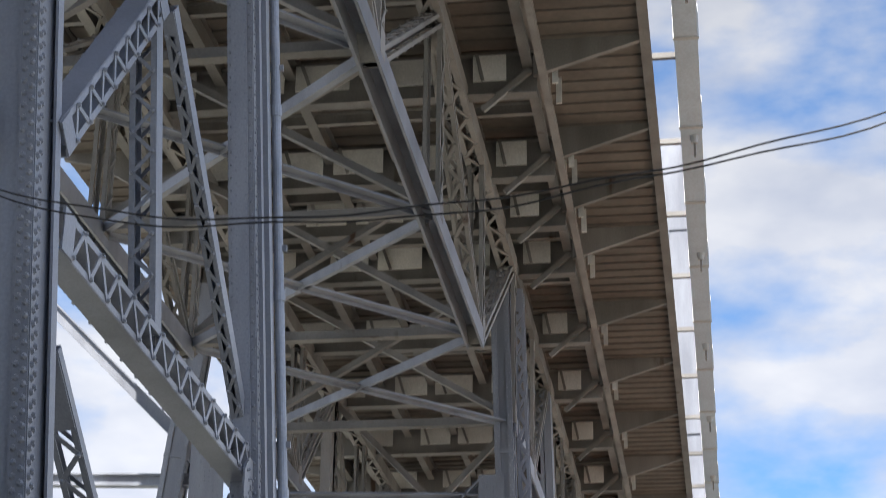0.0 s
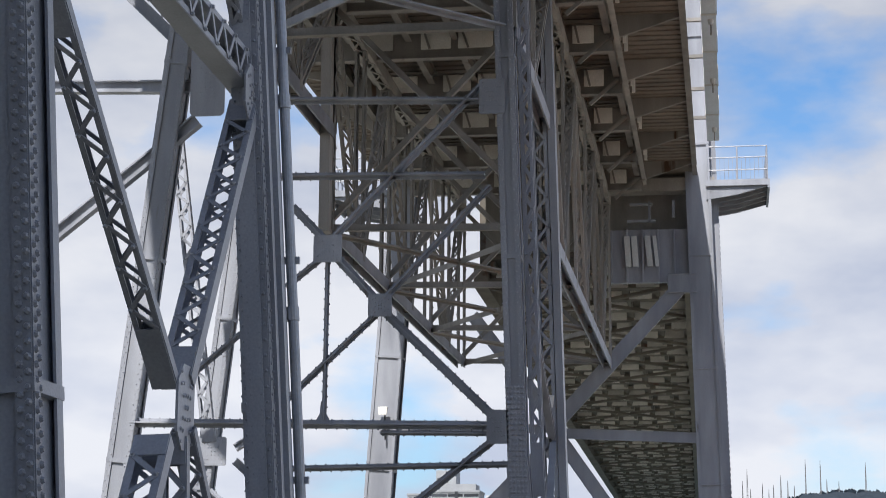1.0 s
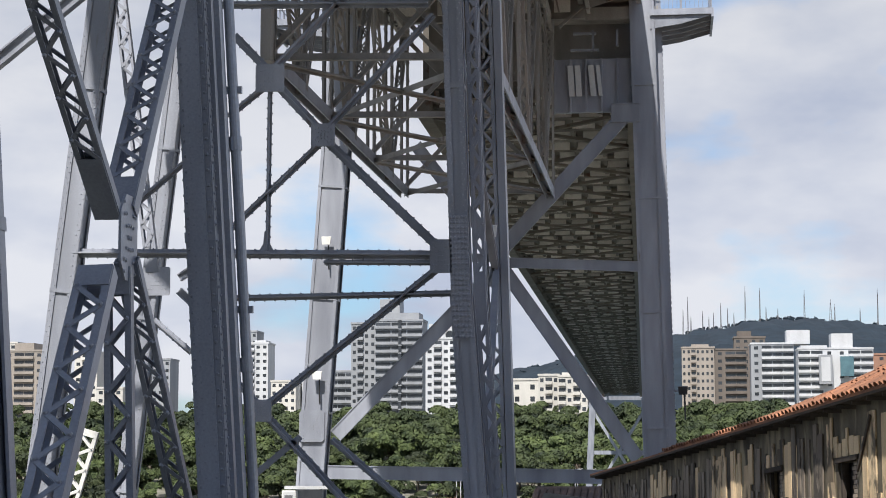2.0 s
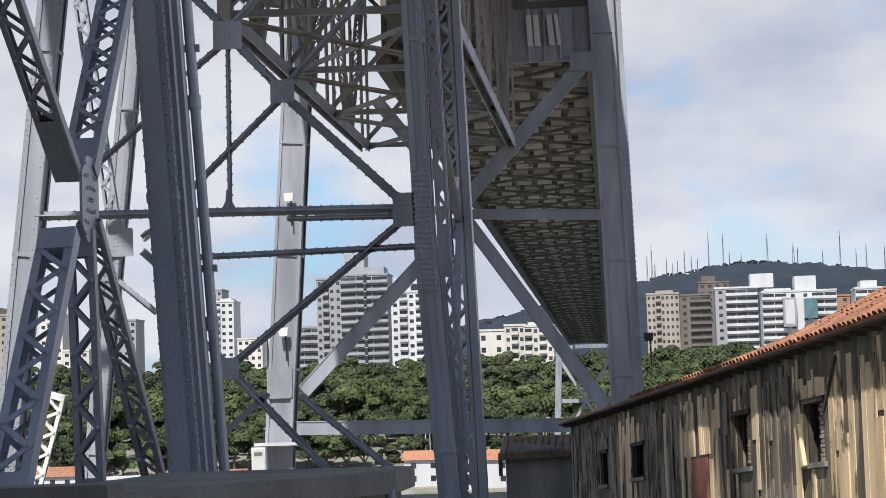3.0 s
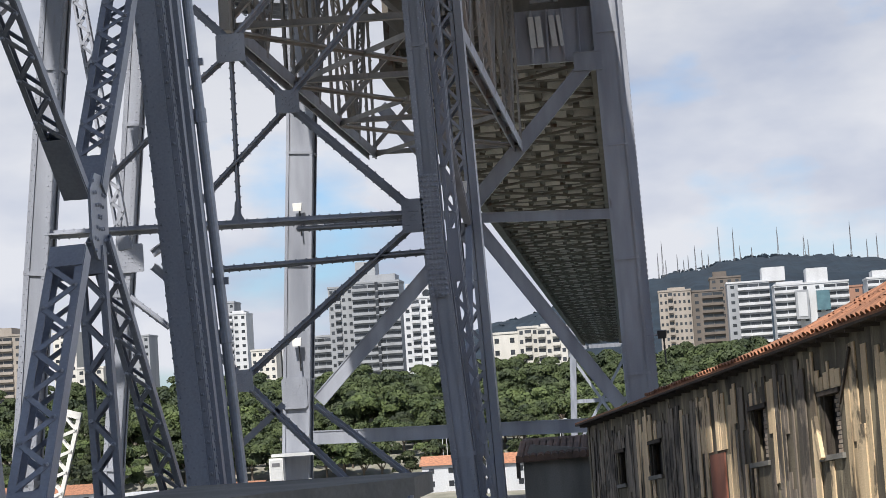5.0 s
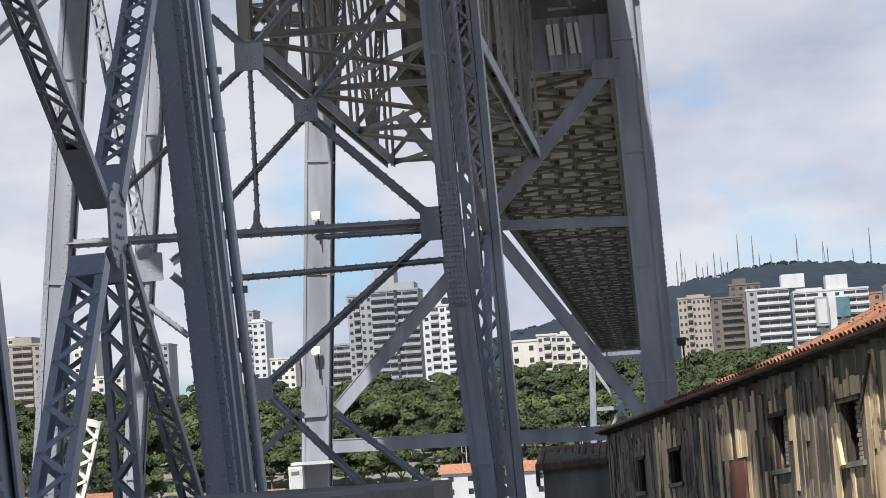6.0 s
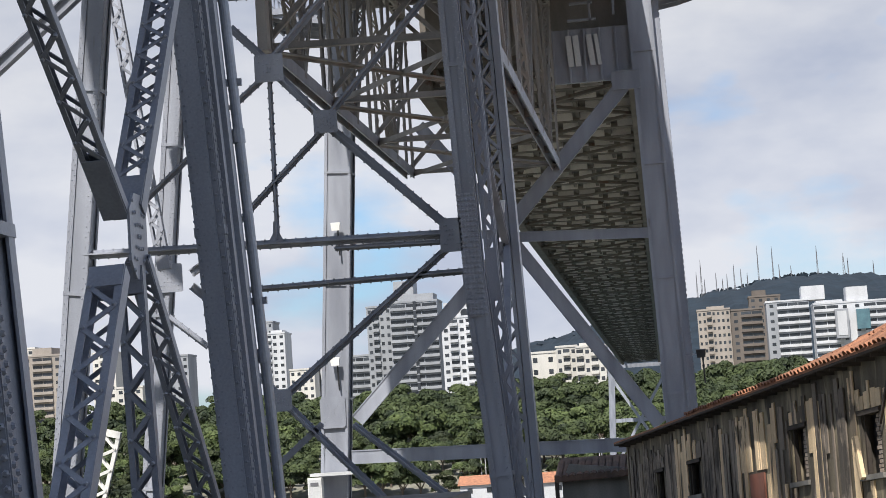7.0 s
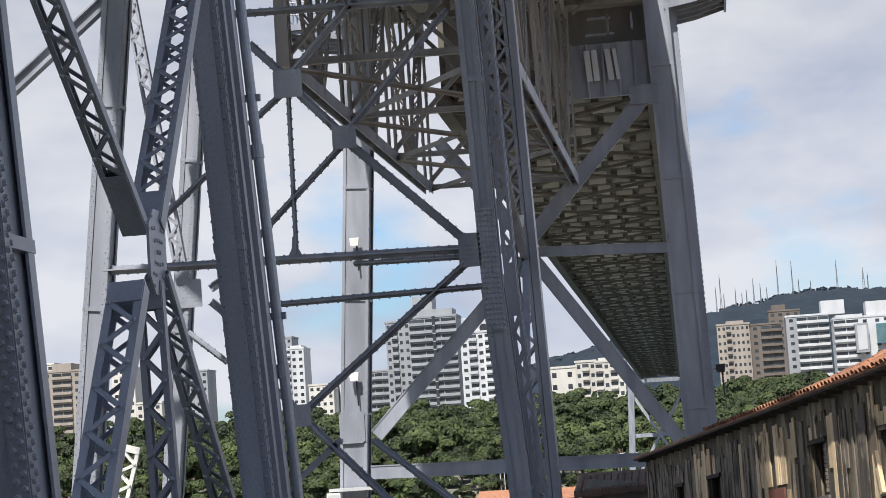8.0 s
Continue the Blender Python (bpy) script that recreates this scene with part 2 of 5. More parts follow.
def laced(p, q, u, w, d, pitch=0.45, leg=0.09, web=True, ends=0.5, thick=0.014, bars=0.06):
    """A built-up member: two channels w apart, joined on both faces by zigzag lacing bars, with end plates."""
    s = Solid()
    p, q = Vector(p), Vector(q)
    length = (q - p).length
    ax = (q - p) / length
    u = (Vector(u) - ax * ax.dot(Vector(u))).normalized()
    n = ax.cross(u)
    for side in (-1, 1):
        if web:
            s.bar(p, q, u, thick * 1.4, d, (side * w / 2, 0))
        for face in (-1, 1):
            s.bar(p, q, u, leg, thick, (side * (w / 2 - leg / 2), face * d / 2))
            if not web:
                s.bar(p, q, u, thick, leg, (side * w / 2, face * (d / 2 - leg / 2)))
    for face in (-1, 1):
        off = n * face * (d / 2 + thick)
        for e, sgn in ((p, 1), (q, -1)):
            s.bar(e + off, e + off + ax * sgn * min(ends, length * 0.2), u, w, thick)
        count = max(2, int((length - 2 * ends) / pitch))
        step = (length - 2 * min(ends, length * 0.2)) / count
        for i in range(count):
            a = p + ax * (min(ends, length * 0.2) + i * step) + off
            k = 1 if i % 2 else -1
            s.bar(a + u * k * (w / 2 - leg / 2), a + ax * step - u * k * (w / 2 - leg / 2), n.cross(ax), bars, thick)
            s.rivet(a + u * k * (w / 2 - leg / 2) + n * face * thick, n * face, 0.02)
    return s


def girder(p, q, u, w, d, thick=0.03):
    """An I-beam in one piece: flanges w wide along u, d apart."""
    p, q = Vector(p), Vector(q)
    ax = (q - p).normalized()
    u = (Vector(u) - ax * ax.dot(Vector(u))).normalized()
    n = ax.cross(u)
    a, b, t = w / 2, d / 2, thick / 2
    ring = [(-a, -b - t), (a, -b - t), (a, -b + t), (t, -b + t), (t, b - t), (a, b - t), (a, b + t), (-a, b + t), (-a, b - t), (-t, b - t), (-t, -b + t), (-a, -b + t)]
    s = Solid()
    return s.prism([p + u * x + n * y for x, y in ring], q - p)


def trough(p, q, u, w, d, thick=0.04):
    """An upside-down U in one piece: two plates d deep, w apart, under a cover."""
    p, q = Vector(p), Vector(q)
    ax = (q - p).normalized()
    u = (Vector(u) - ax * ax.dot(Vector(u))).normalized()
    n = ax.cross(u)
    k = 1 if n.z > 0 else -1
    a, b = w / 2, d / 2
    ring = [(-a, -b), (-a + thick, -b), (-a + thick, b - thick), (a - thick, b - thick), (a - thick, -b), (a, -b), (a, b), (-a, b)]
    return Solid().prism([p + u * x + n * y * k for x, y in ring], q - p)


def angle(p, q, u, w=0.12, thick=0.018, studs=0.0):
    """Two angles back to back: a T-section."""
    s = Solid()
    s.bar(p, q, u, w, thick).bar(p, q, u, thick * 1.6, w, (0, w / 2))
    if studs:
        p, q = Vector(p), Vector(q)
        ax = (q - p).normalized()
        u = (Vector(u) - ax * ax.dot(Vector(u))).normalized()
        n = ax.cross(u)
        for i in range(int((q - p).length / studs)):
            for k in (-1, 1):
                s.rivet(p + ax * (i + 0.5 + 0.25 * k) * studs + u * k * w * 0.40, -n if n.y > 0 else n, 0.022)
                s.rivet(p + ax * (i + 0.5 + 0.25 * k) * studs + u * k * w * 0.5, u * k, 0.022)
    return s


def gusset(c, u, v, w, h, thick=0.03, cut=0.06, rivets=True, mirror=1):
    """A riveted plate with clipped corners, w along u and h along v."""
    s = Solid()
    c, u, v = Vector(c), Vector(u).normalized(), Vector(v).normalized()
    n = u.cross(v).normalized()
    a, b, k = w / 2, h / 2, cut * min(w, h)
    ring = [(-a + k, -b), (a - k, -b), (a, -b + k), (a, b - k), (a - k, b), (-a + k, b), (-a, b - k), (-a, -b + k)]
    s.prism([c + u * x + v * y - n * thick / 2 for x, y in ring], n * thick)
    if rivets:
        for i in range(6):
            for j in range(2):
                t = (i + 0.5) / 6 * 2 - 1
                for k2 in (-1, 1):
                    s.rivet(c + u * t * a * 0.8 + v * (k2 * t * b * 0.8 + (j - 0.5) * 0.09) + n * mirror * thick / 2, n * mirror, 0.017)
    return s


def boxed_leg(tower, p, q, w, d, mat=STEEL, rivet_pitch=0.18, name="leg", label="", bands=None, head=0.016):
    """A plated column from p up to q: front and back plates, side plates, corner angles and rows of rivets."""
    s = Solid()
    p, q = Vector(p), Vector(q)
    ax = (q - p).normalized()
    u = Vector((1, 0, 0))
    u = (u - ax * ax.dot(u)).normalized()
    n = ax.cross(u)
    s.bar(p, q, u, w * 0.86, d * 0.9)
    leg = part(name, s, mat, tower, label)
    for a in (-1, 1):
        for b in (-1, 1):
            corner = Solid().bar(p, q, u, 0.10, 0.018, (a * (w / 2 - 0.05), b * d / 2))
            corner.bar(p, q, u, 0.018, 0.10, (a * w / 2, b * (d / 2 - 0.05)))
            part("corner_angle", corner, mat, leg)
    r = Solid()
    total = (q - p).length
    for i in range(int(total / rivet_pitch)):
        e = p + ax * (i + 0.5) * rivet_pitch
        for a in (-1, 1):
            r.rivet(e + u * a * (w / 2 - 0.07) - n * (d / 2 + 0.009), -n, head)
            r.rivet(e + ax * rivet_pitch / 2 + u * a * (w / 2 - 0.024) - n * (d / 2 + 0.009), -n, head)
            r.rivet(e + u * a * (w / 2 + 0.009) - n * (d / 2 - 0.03), u * a, head)
            r.rivet(e + ax * rivet_pitch / 2 + u * a * (w / 2 + 0.009) - n * (d / 2 - 0.08), u * a, head)
    part("rivets", r, mat, leg, "", "stuff")
    # splice bands
    for k in bands if bands is not None else [4.0 * j for j in range(1, int(total / 4.0) + 1)]:
        e = p + ax * k
        b2 = Solid().bar(e - ax * 0.04, e + ax * 0.04, u, w + 0.03, d + 0.03)
        part("splice_band", b2, mat, leg)
    return leg


# ---------------------------------------------------------------- ground, water
def ground_height(x, y):
    """An unseen slope added behind to block light, the near bank falling to the strait, and the far bank rising to the
    hill.
    """
    if y < 85:
        z = -0.3 - 3.2 * max(0.0, min(1.0, (y - 24) / 50)) - 0.02 * max(0.0, -x - 20)
    elif y < 130:
        z = -3.5 - (y - 85) / 45 * 17.0
    elif y < 420:
        z = -20.5
    elif y < 440:
        z = -20.5 + (y - 420) / 20 * 3.5
    elif y < 470:
        z = -17.0 + (y - 440) / 30 * 8.0
    else:
        z = -9.0 + min(1.0, (y - 470) / 180) * 19 + min(1.0, max(0.0, (y - 700) / 900)) * 6
    # Rise behind the camera, added unseen to darken the faces turned towards it.
    z += 26 * max(0.0, min(1.0, (-24 - y) / 36))
    return z + 0.25 * noise.noise((x * 0.07, y * 0.07, 0)) * (1 if y < 130 else 3)


def build_ground():
    xs = [-2600, -1400, -800, -500] + [-320 + 16 * i for i in range(41)] + [500, 800, 1400, 2600]
    ys = [-2500, -800, -200, -60] + [-30 + 5 * i for i in range(33)] + [140, 200, 300, 400] + [420 + 10 * i for i in range(30)] + [760, 900, 1100, 1400, 1800, 2500, 4500]
    s = Solid()
    s.v = [(x, y, ground_height(x, y)) for y in ys for x in xs]
    n = len(xs)
    s.f = [(j * n + i, j * n + i + 1, (j + 1) * n + i + 1, (j + 1) * n + i) for j in range(len(ys) - 1) for i in range(n - 1)]
    return whole("ground", s, EARTH, "uneven grassy and earthy banks on both sides of a strait", "ground", "", "structure")


EARTH = surface("earth_and_grass", (0.27, 0.255, 0.22), (0.13, 0.135, 0.09), 0.95, 0, 0.25, 6, 0.4, 0.9)
WATER = surface("sea_water", (0.05, 0.08, 0.085), (0.04, 0.06, 0.07), 0.12, 0, 0.05, 0.8, 0.6, 0.6)
build_ground()
whole("water", Solid().box((-2500, 110, -19.5), (2500, 432, -18.6)), WATER, "grey-green water of a strait under clouds", "water", "", "structure")


# ---------------------------------------------------------------- viaduct tower in the foreground
RX, LX = -4.04, -9.2            # the two truss planes
tower = thing("viaduct_tower", (-6.6, 13.2, -0.4), "grey-painted riveted steel viaduct tower on concrete blocks beside the camera", "bridge tower", "viaduct towers")


def lean(x0, z0, x1, z1, z):
    return x0 + (x1 - x0) * (z - z0) / (z1 - z0)


# right-hand legs, slightly inclined
AXC = lambda z: lean(-3.99, 1.74, -4.40, 7.56, z)
BXR = lambda z: lean(-3.70, 1.32, -4.27, 10.6, z)
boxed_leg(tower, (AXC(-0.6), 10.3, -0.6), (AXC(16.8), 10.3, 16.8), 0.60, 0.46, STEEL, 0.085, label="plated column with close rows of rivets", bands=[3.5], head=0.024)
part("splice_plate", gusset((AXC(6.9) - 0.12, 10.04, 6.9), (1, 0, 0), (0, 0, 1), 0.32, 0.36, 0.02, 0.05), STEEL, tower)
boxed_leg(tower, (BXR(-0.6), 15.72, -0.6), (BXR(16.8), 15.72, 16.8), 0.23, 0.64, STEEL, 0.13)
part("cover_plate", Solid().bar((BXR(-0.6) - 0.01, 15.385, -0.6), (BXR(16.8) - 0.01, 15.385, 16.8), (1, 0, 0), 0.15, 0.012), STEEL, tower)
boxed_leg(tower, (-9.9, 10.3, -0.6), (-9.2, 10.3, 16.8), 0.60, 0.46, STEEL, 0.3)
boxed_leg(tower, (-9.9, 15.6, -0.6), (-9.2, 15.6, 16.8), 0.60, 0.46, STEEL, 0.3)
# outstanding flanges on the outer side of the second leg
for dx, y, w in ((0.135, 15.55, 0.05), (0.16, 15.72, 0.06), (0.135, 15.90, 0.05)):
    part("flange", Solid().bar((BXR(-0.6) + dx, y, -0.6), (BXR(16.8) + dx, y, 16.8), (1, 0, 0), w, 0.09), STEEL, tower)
# side bracing between the two legs
XB = -3.95
part("diagonal", laced((-4.06, 10.62, 5.6), (XB, 13.2, 3.3), (1, 0, 0), 0.185, 0.07, 0.17, 0.035, True, 0.55, 0.009, 0.032), STEEL, tower, "dark laced diagonal strut")
part("diagonal", laced((-4.02, 15.5, 6.0), (XB, 13.45, 3.35), (1, 0, 0), 0.24, 0.12, 0.17, 0.045, True, 0.3, 0.009, 0.035), STEEL, tower, "laced diagonal strut with bright edges")
part("diagonal", laced((-3.95, 12.96, 2.87), (-3.85, 11.44, 1.08), (1, 0, 0), 0.25, 0.12, 0.19, 0.05, True, 0.2, 0.009, 0.04), STEEL, tower)
part("diagonal", laced((-3.93, 13.39, 2.94), (-3.85, 13.30, 0.97), (1, 0, 0), 0.19, 0.08, 0.17, 0.04, True, 0.2, 0.009, 0.035), STEEL, tower)
part("diagonal", laced((-3.90, 13.50, 3.01), (-3.75, 14.91, 0.87), (1, 0, 0), 0.17, 0.07, 0.15, 0.035, True, 0.2, 0.009, 0.03), STEEL, tower)
part("diagonal", laced((-4.12, 10.62, 6.42), (-4.06, 15.6, 6.28), (0, 0, 1), 0.30, 0.20, 0.17, 0.05, True, 0.2, 0.009, 0.04), STEEL, tower, "laced upper strut seen from below")
part("diagonal", laced((-4.14, 10.55, 7.0), (-4.14, 12.4, 9.12), (0, 0, 1), 0.24, 0.20, 0.16, 0.05, True, 0.2, 0.009, 0.035), STEEL, tower)
part("hanger", laced((-4.20, 12.42, 9.2), (-4.16, 12.9, 6.45), (1, 0, 0), 0.20, 0.16, 0.15, 0.04, True, 0.2, 0.009, 0.03), STEEL, tower)
part("diagonal", laced((-4.10, 12.7, 9.2), (-4.08, 15.6, 6.6), (1, 0, 0), 0.10, 0.14, 0.14, 0.03, True, 0.2, 0.009, 0.03), STEEL, tower)
part("gusset", gusset((XB + 0.1, 13.35, 3.15), (0, 1, 0), (0, 0, 1), 0.42, 0.62, 0.02, 0.3), STEEL, tower)
part("gusset", gusset((-3.93, 15.35, 6.05), (0, 1, 0), (0, 0, 1), 0.45, 0.5, 0.02, 0.3), STEEL, tower)
# drain pipe clipped along the second leg
pipe = thing("drain_pipe", (BXR(-0.6) + 0.20, 16.0, -0.4), "galvanised steel drain pipe clipped along a tower leg", "pipe")
part("pipe", Solid().tube((BXR(-0.5) + 0.20, 16.0, -0.4), (BXR(16.8) + 0.20, 16.0, 16.8), 0.045, 14), GALV, pipe)
for k in range(9):
    z = 0.4 + 1.9 * k
    part("coupling", Solid().tube((BXR(z) + 0.20, 16.0, z), (BXR(z + 0.12) + 0.20, 16.0, z + 0.12), 0.058, 14), GALV, pipe)
    part("clip", Solid().box((BXR(z) + 0.10, 15.98, z + 0.5), (BXR(z) + 0.25, 16.02, z + 0.56)), STEEL, pipe)


# ---------------------------------------------------------------- second viaduct tower, four legs
tower2 = thing("viaduct_tower", (-7.8, 39.5, -3.2), "tall grey riveted steel viaduct tower with four inclined legs", "bridge tower", "viaduct towers")
C1, C2 = 36.0, 43.5
XU, ZU = Vector((1, 0, 0)), Vector((0, 0, 1))


def c1r(z):
    return lean(-3.87, 4.58, -4.01, 9.35, z) if z > 4.58 else lean(-3.54, -0.07, -3.87, 4.58, z)


def c1l(z):
    return lean(-11.90, 2.15, -10.70, 12.88, z)


def c2r(z):
    return lean(-3.71, -0.45, -4.01, 10.93, z)


def c2l(z):
    return lean(-11.74, 7.4, -11.37, 10.75, z)


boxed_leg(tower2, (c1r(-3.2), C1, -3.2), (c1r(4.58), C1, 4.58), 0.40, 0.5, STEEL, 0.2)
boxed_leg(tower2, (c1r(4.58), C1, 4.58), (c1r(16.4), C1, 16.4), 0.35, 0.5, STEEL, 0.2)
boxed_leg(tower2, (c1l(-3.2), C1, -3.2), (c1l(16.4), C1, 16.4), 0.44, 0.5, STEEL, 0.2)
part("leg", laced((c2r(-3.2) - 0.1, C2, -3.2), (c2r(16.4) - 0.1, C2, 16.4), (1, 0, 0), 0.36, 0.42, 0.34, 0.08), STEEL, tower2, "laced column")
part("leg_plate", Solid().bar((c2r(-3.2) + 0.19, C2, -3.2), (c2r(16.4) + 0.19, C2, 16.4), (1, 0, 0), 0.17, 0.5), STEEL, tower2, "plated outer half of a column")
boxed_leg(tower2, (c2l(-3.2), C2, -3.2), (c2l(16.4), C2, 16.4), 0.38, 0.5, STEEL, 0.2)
# lacing on the outer face of the first right-hand leg
for z0, z1 in ((-3.0, 4.58), (4.58, 16.2)):
    part("lacing", laced((c1r(z0) + 0.31, C1 + 0.5, z0), (c1r(z1) + 0.31, C1 + 0.5, z1), (1, 0, 0), 0.22, 0.3, 0.3, 0.05, False), STEEL, tower2)
# splice plate thick with rivets on the first right-hand leg
plate = Solid().bar((c1r(3.75), C1 - 0.275, 3.75), (c1r(4.58), C1 - 0.275, 4.58), (1, 0, 0), 0.36, 0.02)
plate.bar((c1r(4.58), C1 - 0.275, 4.58), (c1r(6.1), C1 - 0.275, 6.1), (1, 0, 0), 0.36, 0.02)
for i in range(24):
    for j in range(5):
        z = 3.8 + i * 0.098
        plate.rivet((c1r(z) + (j - 2) * 0.07, C1 - 0.285, z), (0, -1, 0), 0.034)
part("splice_plate", plate, STEEL, tower2, "splice plate covered with rivets")
FRONT = C1 - 0.1


def strut(x0, z0, x1, z1, w=0.16, y=None, name="strut", kind="angle"):
    y = FRONT if y is None else y
    a, b = (x0, y, z0), (x1, y, z1)
    side = (Vector(b) - Vector(a)).cross(Vector((0, 1, 0)))
    return part(name, angle(a, b, side, w, 0.018, 0.2) if kind == "angle" else girder(a, b, (0, 1, 0), w, w), STEEL, tower2)


# cross frame between the legs
strut(-11.4, 5.49, -4.2, 5.36, 0.17)
strut(-6.5, 5.25, -4.3, 5.21, 0.10)
strut(-8.3, 4.58, -4.05, 4.63, 0.12)
strut(-8.6, 11.86, -4.6, 11.72, 0.15)
strut(-8.6, 10.31, -4.5, 10.22, 0.15)
strut(-8.3, 9.7, -7.58, 8.95, 0.16)
strut(-7.58, 8.85, -6.53, 7.72, 0.17)
strut(-6.53, 7.65, -4.2, 5.4, 0.17)
strut(-6.53, 7.6, -8.5, 5.75, 0.13)
strut(-7.58, 8.75, -8.4, 8.1, 0.13)
strut(-7.58, 8.7, -7.6, 5.5, 0.09, name="hanger")
strut(-4.2, 5.2, -7.7, 2.45, 0.15)
strut(-7.58, 8.95, -4.5, 12.1, 0.15)
strut(-6.53, 7.75, -4.4, 10.0, 0.13)
strut(-7.7, 2.45, -5.4, 0.0, 0.15)
strut(-7.7, 2.4, -8.4, 1.7, 0.13)
strut(-7.7, 2.5, -8.4, 3.2, 0.13)
for x, z, w, h in ((-7.55, 8.81, 0.56, 0.54), (-6.51, 7.68, 0.46, 0.44), (-4.24, 5.32, 0.42, 0.64), (-7.68, 2.43, 0.42, 0.42), (-4.35, 11.75, 0.5, 0.7)):
    part("gusset", gusset((x, FRONT - 0.17, z), (1, 0, 0), (0, 0, 1), w, h, 0.03, 0.05), STEEL, tower2, "square riveted gusset plate")
part("hanger_foot", Solid().prism([(-7.78, FRONT - 0.05, 5.45), (-7.46, FRONT - 0.05, 5.45), (-7.55, FRONT - 0.05, 5.62), (-7.57, FRONT - 0.05, 5.85), (-7.66, FRONT - 0.05, 5.85), (-7.68, FRONT - 0.05, 5.62)], (0, 0.03, 0)), STEEL, tower2, "flared plate at the foot of a hanger")
# side bracing on the left, between the front and back legs, and towards the hidden outer post
part("post", laced((-16.6, C1, -3.2), (-14.6, C1, 16.4), (1, 0, 0), 0.5, 0.5, 0.5, 0.1), STEEL, tower2)
for a, b in (((-14.00, 36.00, 12.36), (-10.32, 36.00, 12.23)), ((-13.81, 36.00, 8.74), (-10.30, 36.00, 11.54)), ((-14.10, 36.00, 16.52), (-10.76, 36.00, 13.20))):
    part("strut", girder(a, b, (0, 1, 0), 0.22, 0.22), STEEL, tower2)
part("gusset", gusset((-10.03, 35.70, 12.28), (1, 0, 0), (0, 0, 1), 0.7, 1.48, 0.03, 0.1), STEEL, tower2)
part("gusset", gusset((-11.75, C2 - 0.3, 5.6), (1, 0, 0), (0, 0, 1), 0.62, 0.66, 0.03, 0.05), STEEL, tower2)
part("strut", girder((-11.3, C2, 5.7), (-10.2, C2, 6.4), (0, 1, 0), 0.15, 0.15), STEEL, tower2)
part("strut", girder((-11.3, C2, 5.4), (-10.2, C2, 4.4), (0, 1, 0), 0.15, 0.15), STEEL, tower2)
part("diagonal", laced((-11.97, 40.00, 12.75), (-10.97, 40.00, 5.50), (1, 0, 0), 0.27, 0.15, 0.24, 0.05, False, 0.3), STEEL, tower2)
part("strut", angle((-6.34, 35.90, 1.89), (-4.53, 35.90, 0.37), (0, 0, 1), 0.13, 0.018, 0.2), STEEL, tower2)
part("strut", angle((-6.94, 35.90, 1.94), (-7.78, 35.90, 1.25), (0, 0, 1), 0.12, 0.018, 0.2), STEEL, tower2)
part("strut", angle((-10.22, 36.00, 6.45), (-9.30, 36.00, 7.22), (0, 0, 1), 0.12, 0.018, 0.2), STEEL, tower2)
part("strut", angle((-11.76, 43.00, 4.69), (-10.86, 43.00, 3.93), (0, 0, 1), 0.14, 0.018, 0.2), STEEL, tower2)
# side bracing on the right
part("diagonal", girder((c1r(0.5) + 0.1, C1, 0.5), (c2r(6.0), C2, 6.0), (1, 0, 0), 0.14, 0.14), STEEL, tower2)
part("diagonal", girder((c1r(10.0), C1, 10.0), (c2r(5.6), C2, 5.6), (1, 0, 0), 0.16, 0.16), STEEL, tower2)
for x, y in ((c1r(-3.2), C1), (c1l(-3.2), C1), (c2r(-3.2), C2), (c2l(-3.2), C2)):
    part("pedestal", Solid().box((x - 0.6, y - 0.6, -4.2), (x + 0.6, y + 0.6, -3.15)), CONCRETE, tower2, "concrete footing block")


# ---------------------------------------------------------------- main tower
MY = 67.0
main_tower = thing("main_tower", (-6.4, MY, -0.4), "huge grey riveted steel suspension tower with plated legs on white pedestals", "bridge tower")


def mr(z):
    return lean(-0.47, 2.45, -0.75, 15.51, z)


def ml(z):
    return lean(-12.57, 0.2, -11.72, 12.2, z)


boxed_leg(main_tower, (mr(-1.5), MY, -1.5), (mr(34), MY, 34), 0.86, 0.9, STEEL, 0.5)
boxed_leg(main_tower, (ml(-0.9), MY, -0.9), (ml(34), MY, 34), 0.94, 0.9, STEEL, 0.5)
for k in range(92):
    z = -1.4 + k * 0.2
    part("lug", Solid().box((mr(z) + 0.60, MY + 0.22, z), (mr(z) + 0.69, MY + 0.34, z + 0.11)), STEEL, main_tower)
part("flange", Solid().bar((mr(-1.5) + 0.54, MY + 0.3, -1.5), (mr(30) + 0.54, MY + 0.3, 30), (1, 0, 0), 0.26, 0.3), STEEL, main_tower)


def mbrace(x0, z0, x1, z1, w, name="brace", y=MY - 0.2):
    s = Solid().bar((x0, y, z0), (x1, y, z1), (0, 1, 0), 0.4, w)
    brace = part(name, s, STEEL, main_tower)
    for k in (-1, 1):
        part("flange", Solid().bar((x0, y - 0.2, z0), (x1, y - 0.2, z1), (0, 1, 0), 0.06, 0.04, (0, k * (w / 2 + 0.02))), STEEL, brace)
    return brace


mbrace(-5.6, 8.28, -0.9, 8.08, 0.28, "strut")
mbrace(-5.72, 8.8, -1.35, 13.5, 0.44)
mbrace(-5.7, 8.05, -1.1, 1.45, 0.40)
mbrace(-11.9, 1.0, -1.4, 0.82, 0.40, "strut")
mbrace(-11.63, 2.27, -6.0, 8.0, 0.42)
mbrace(-6.3, 9.2, -8.8, 12.5, 0.36)
mbrace(-11.6, 8.55, -6.0, 8.5, 0.22, "strut", MY + 0.25)
mbrace(-1.9, 13.5, -0.9, 13.5, 0.6, "strut", MY - 0.26)
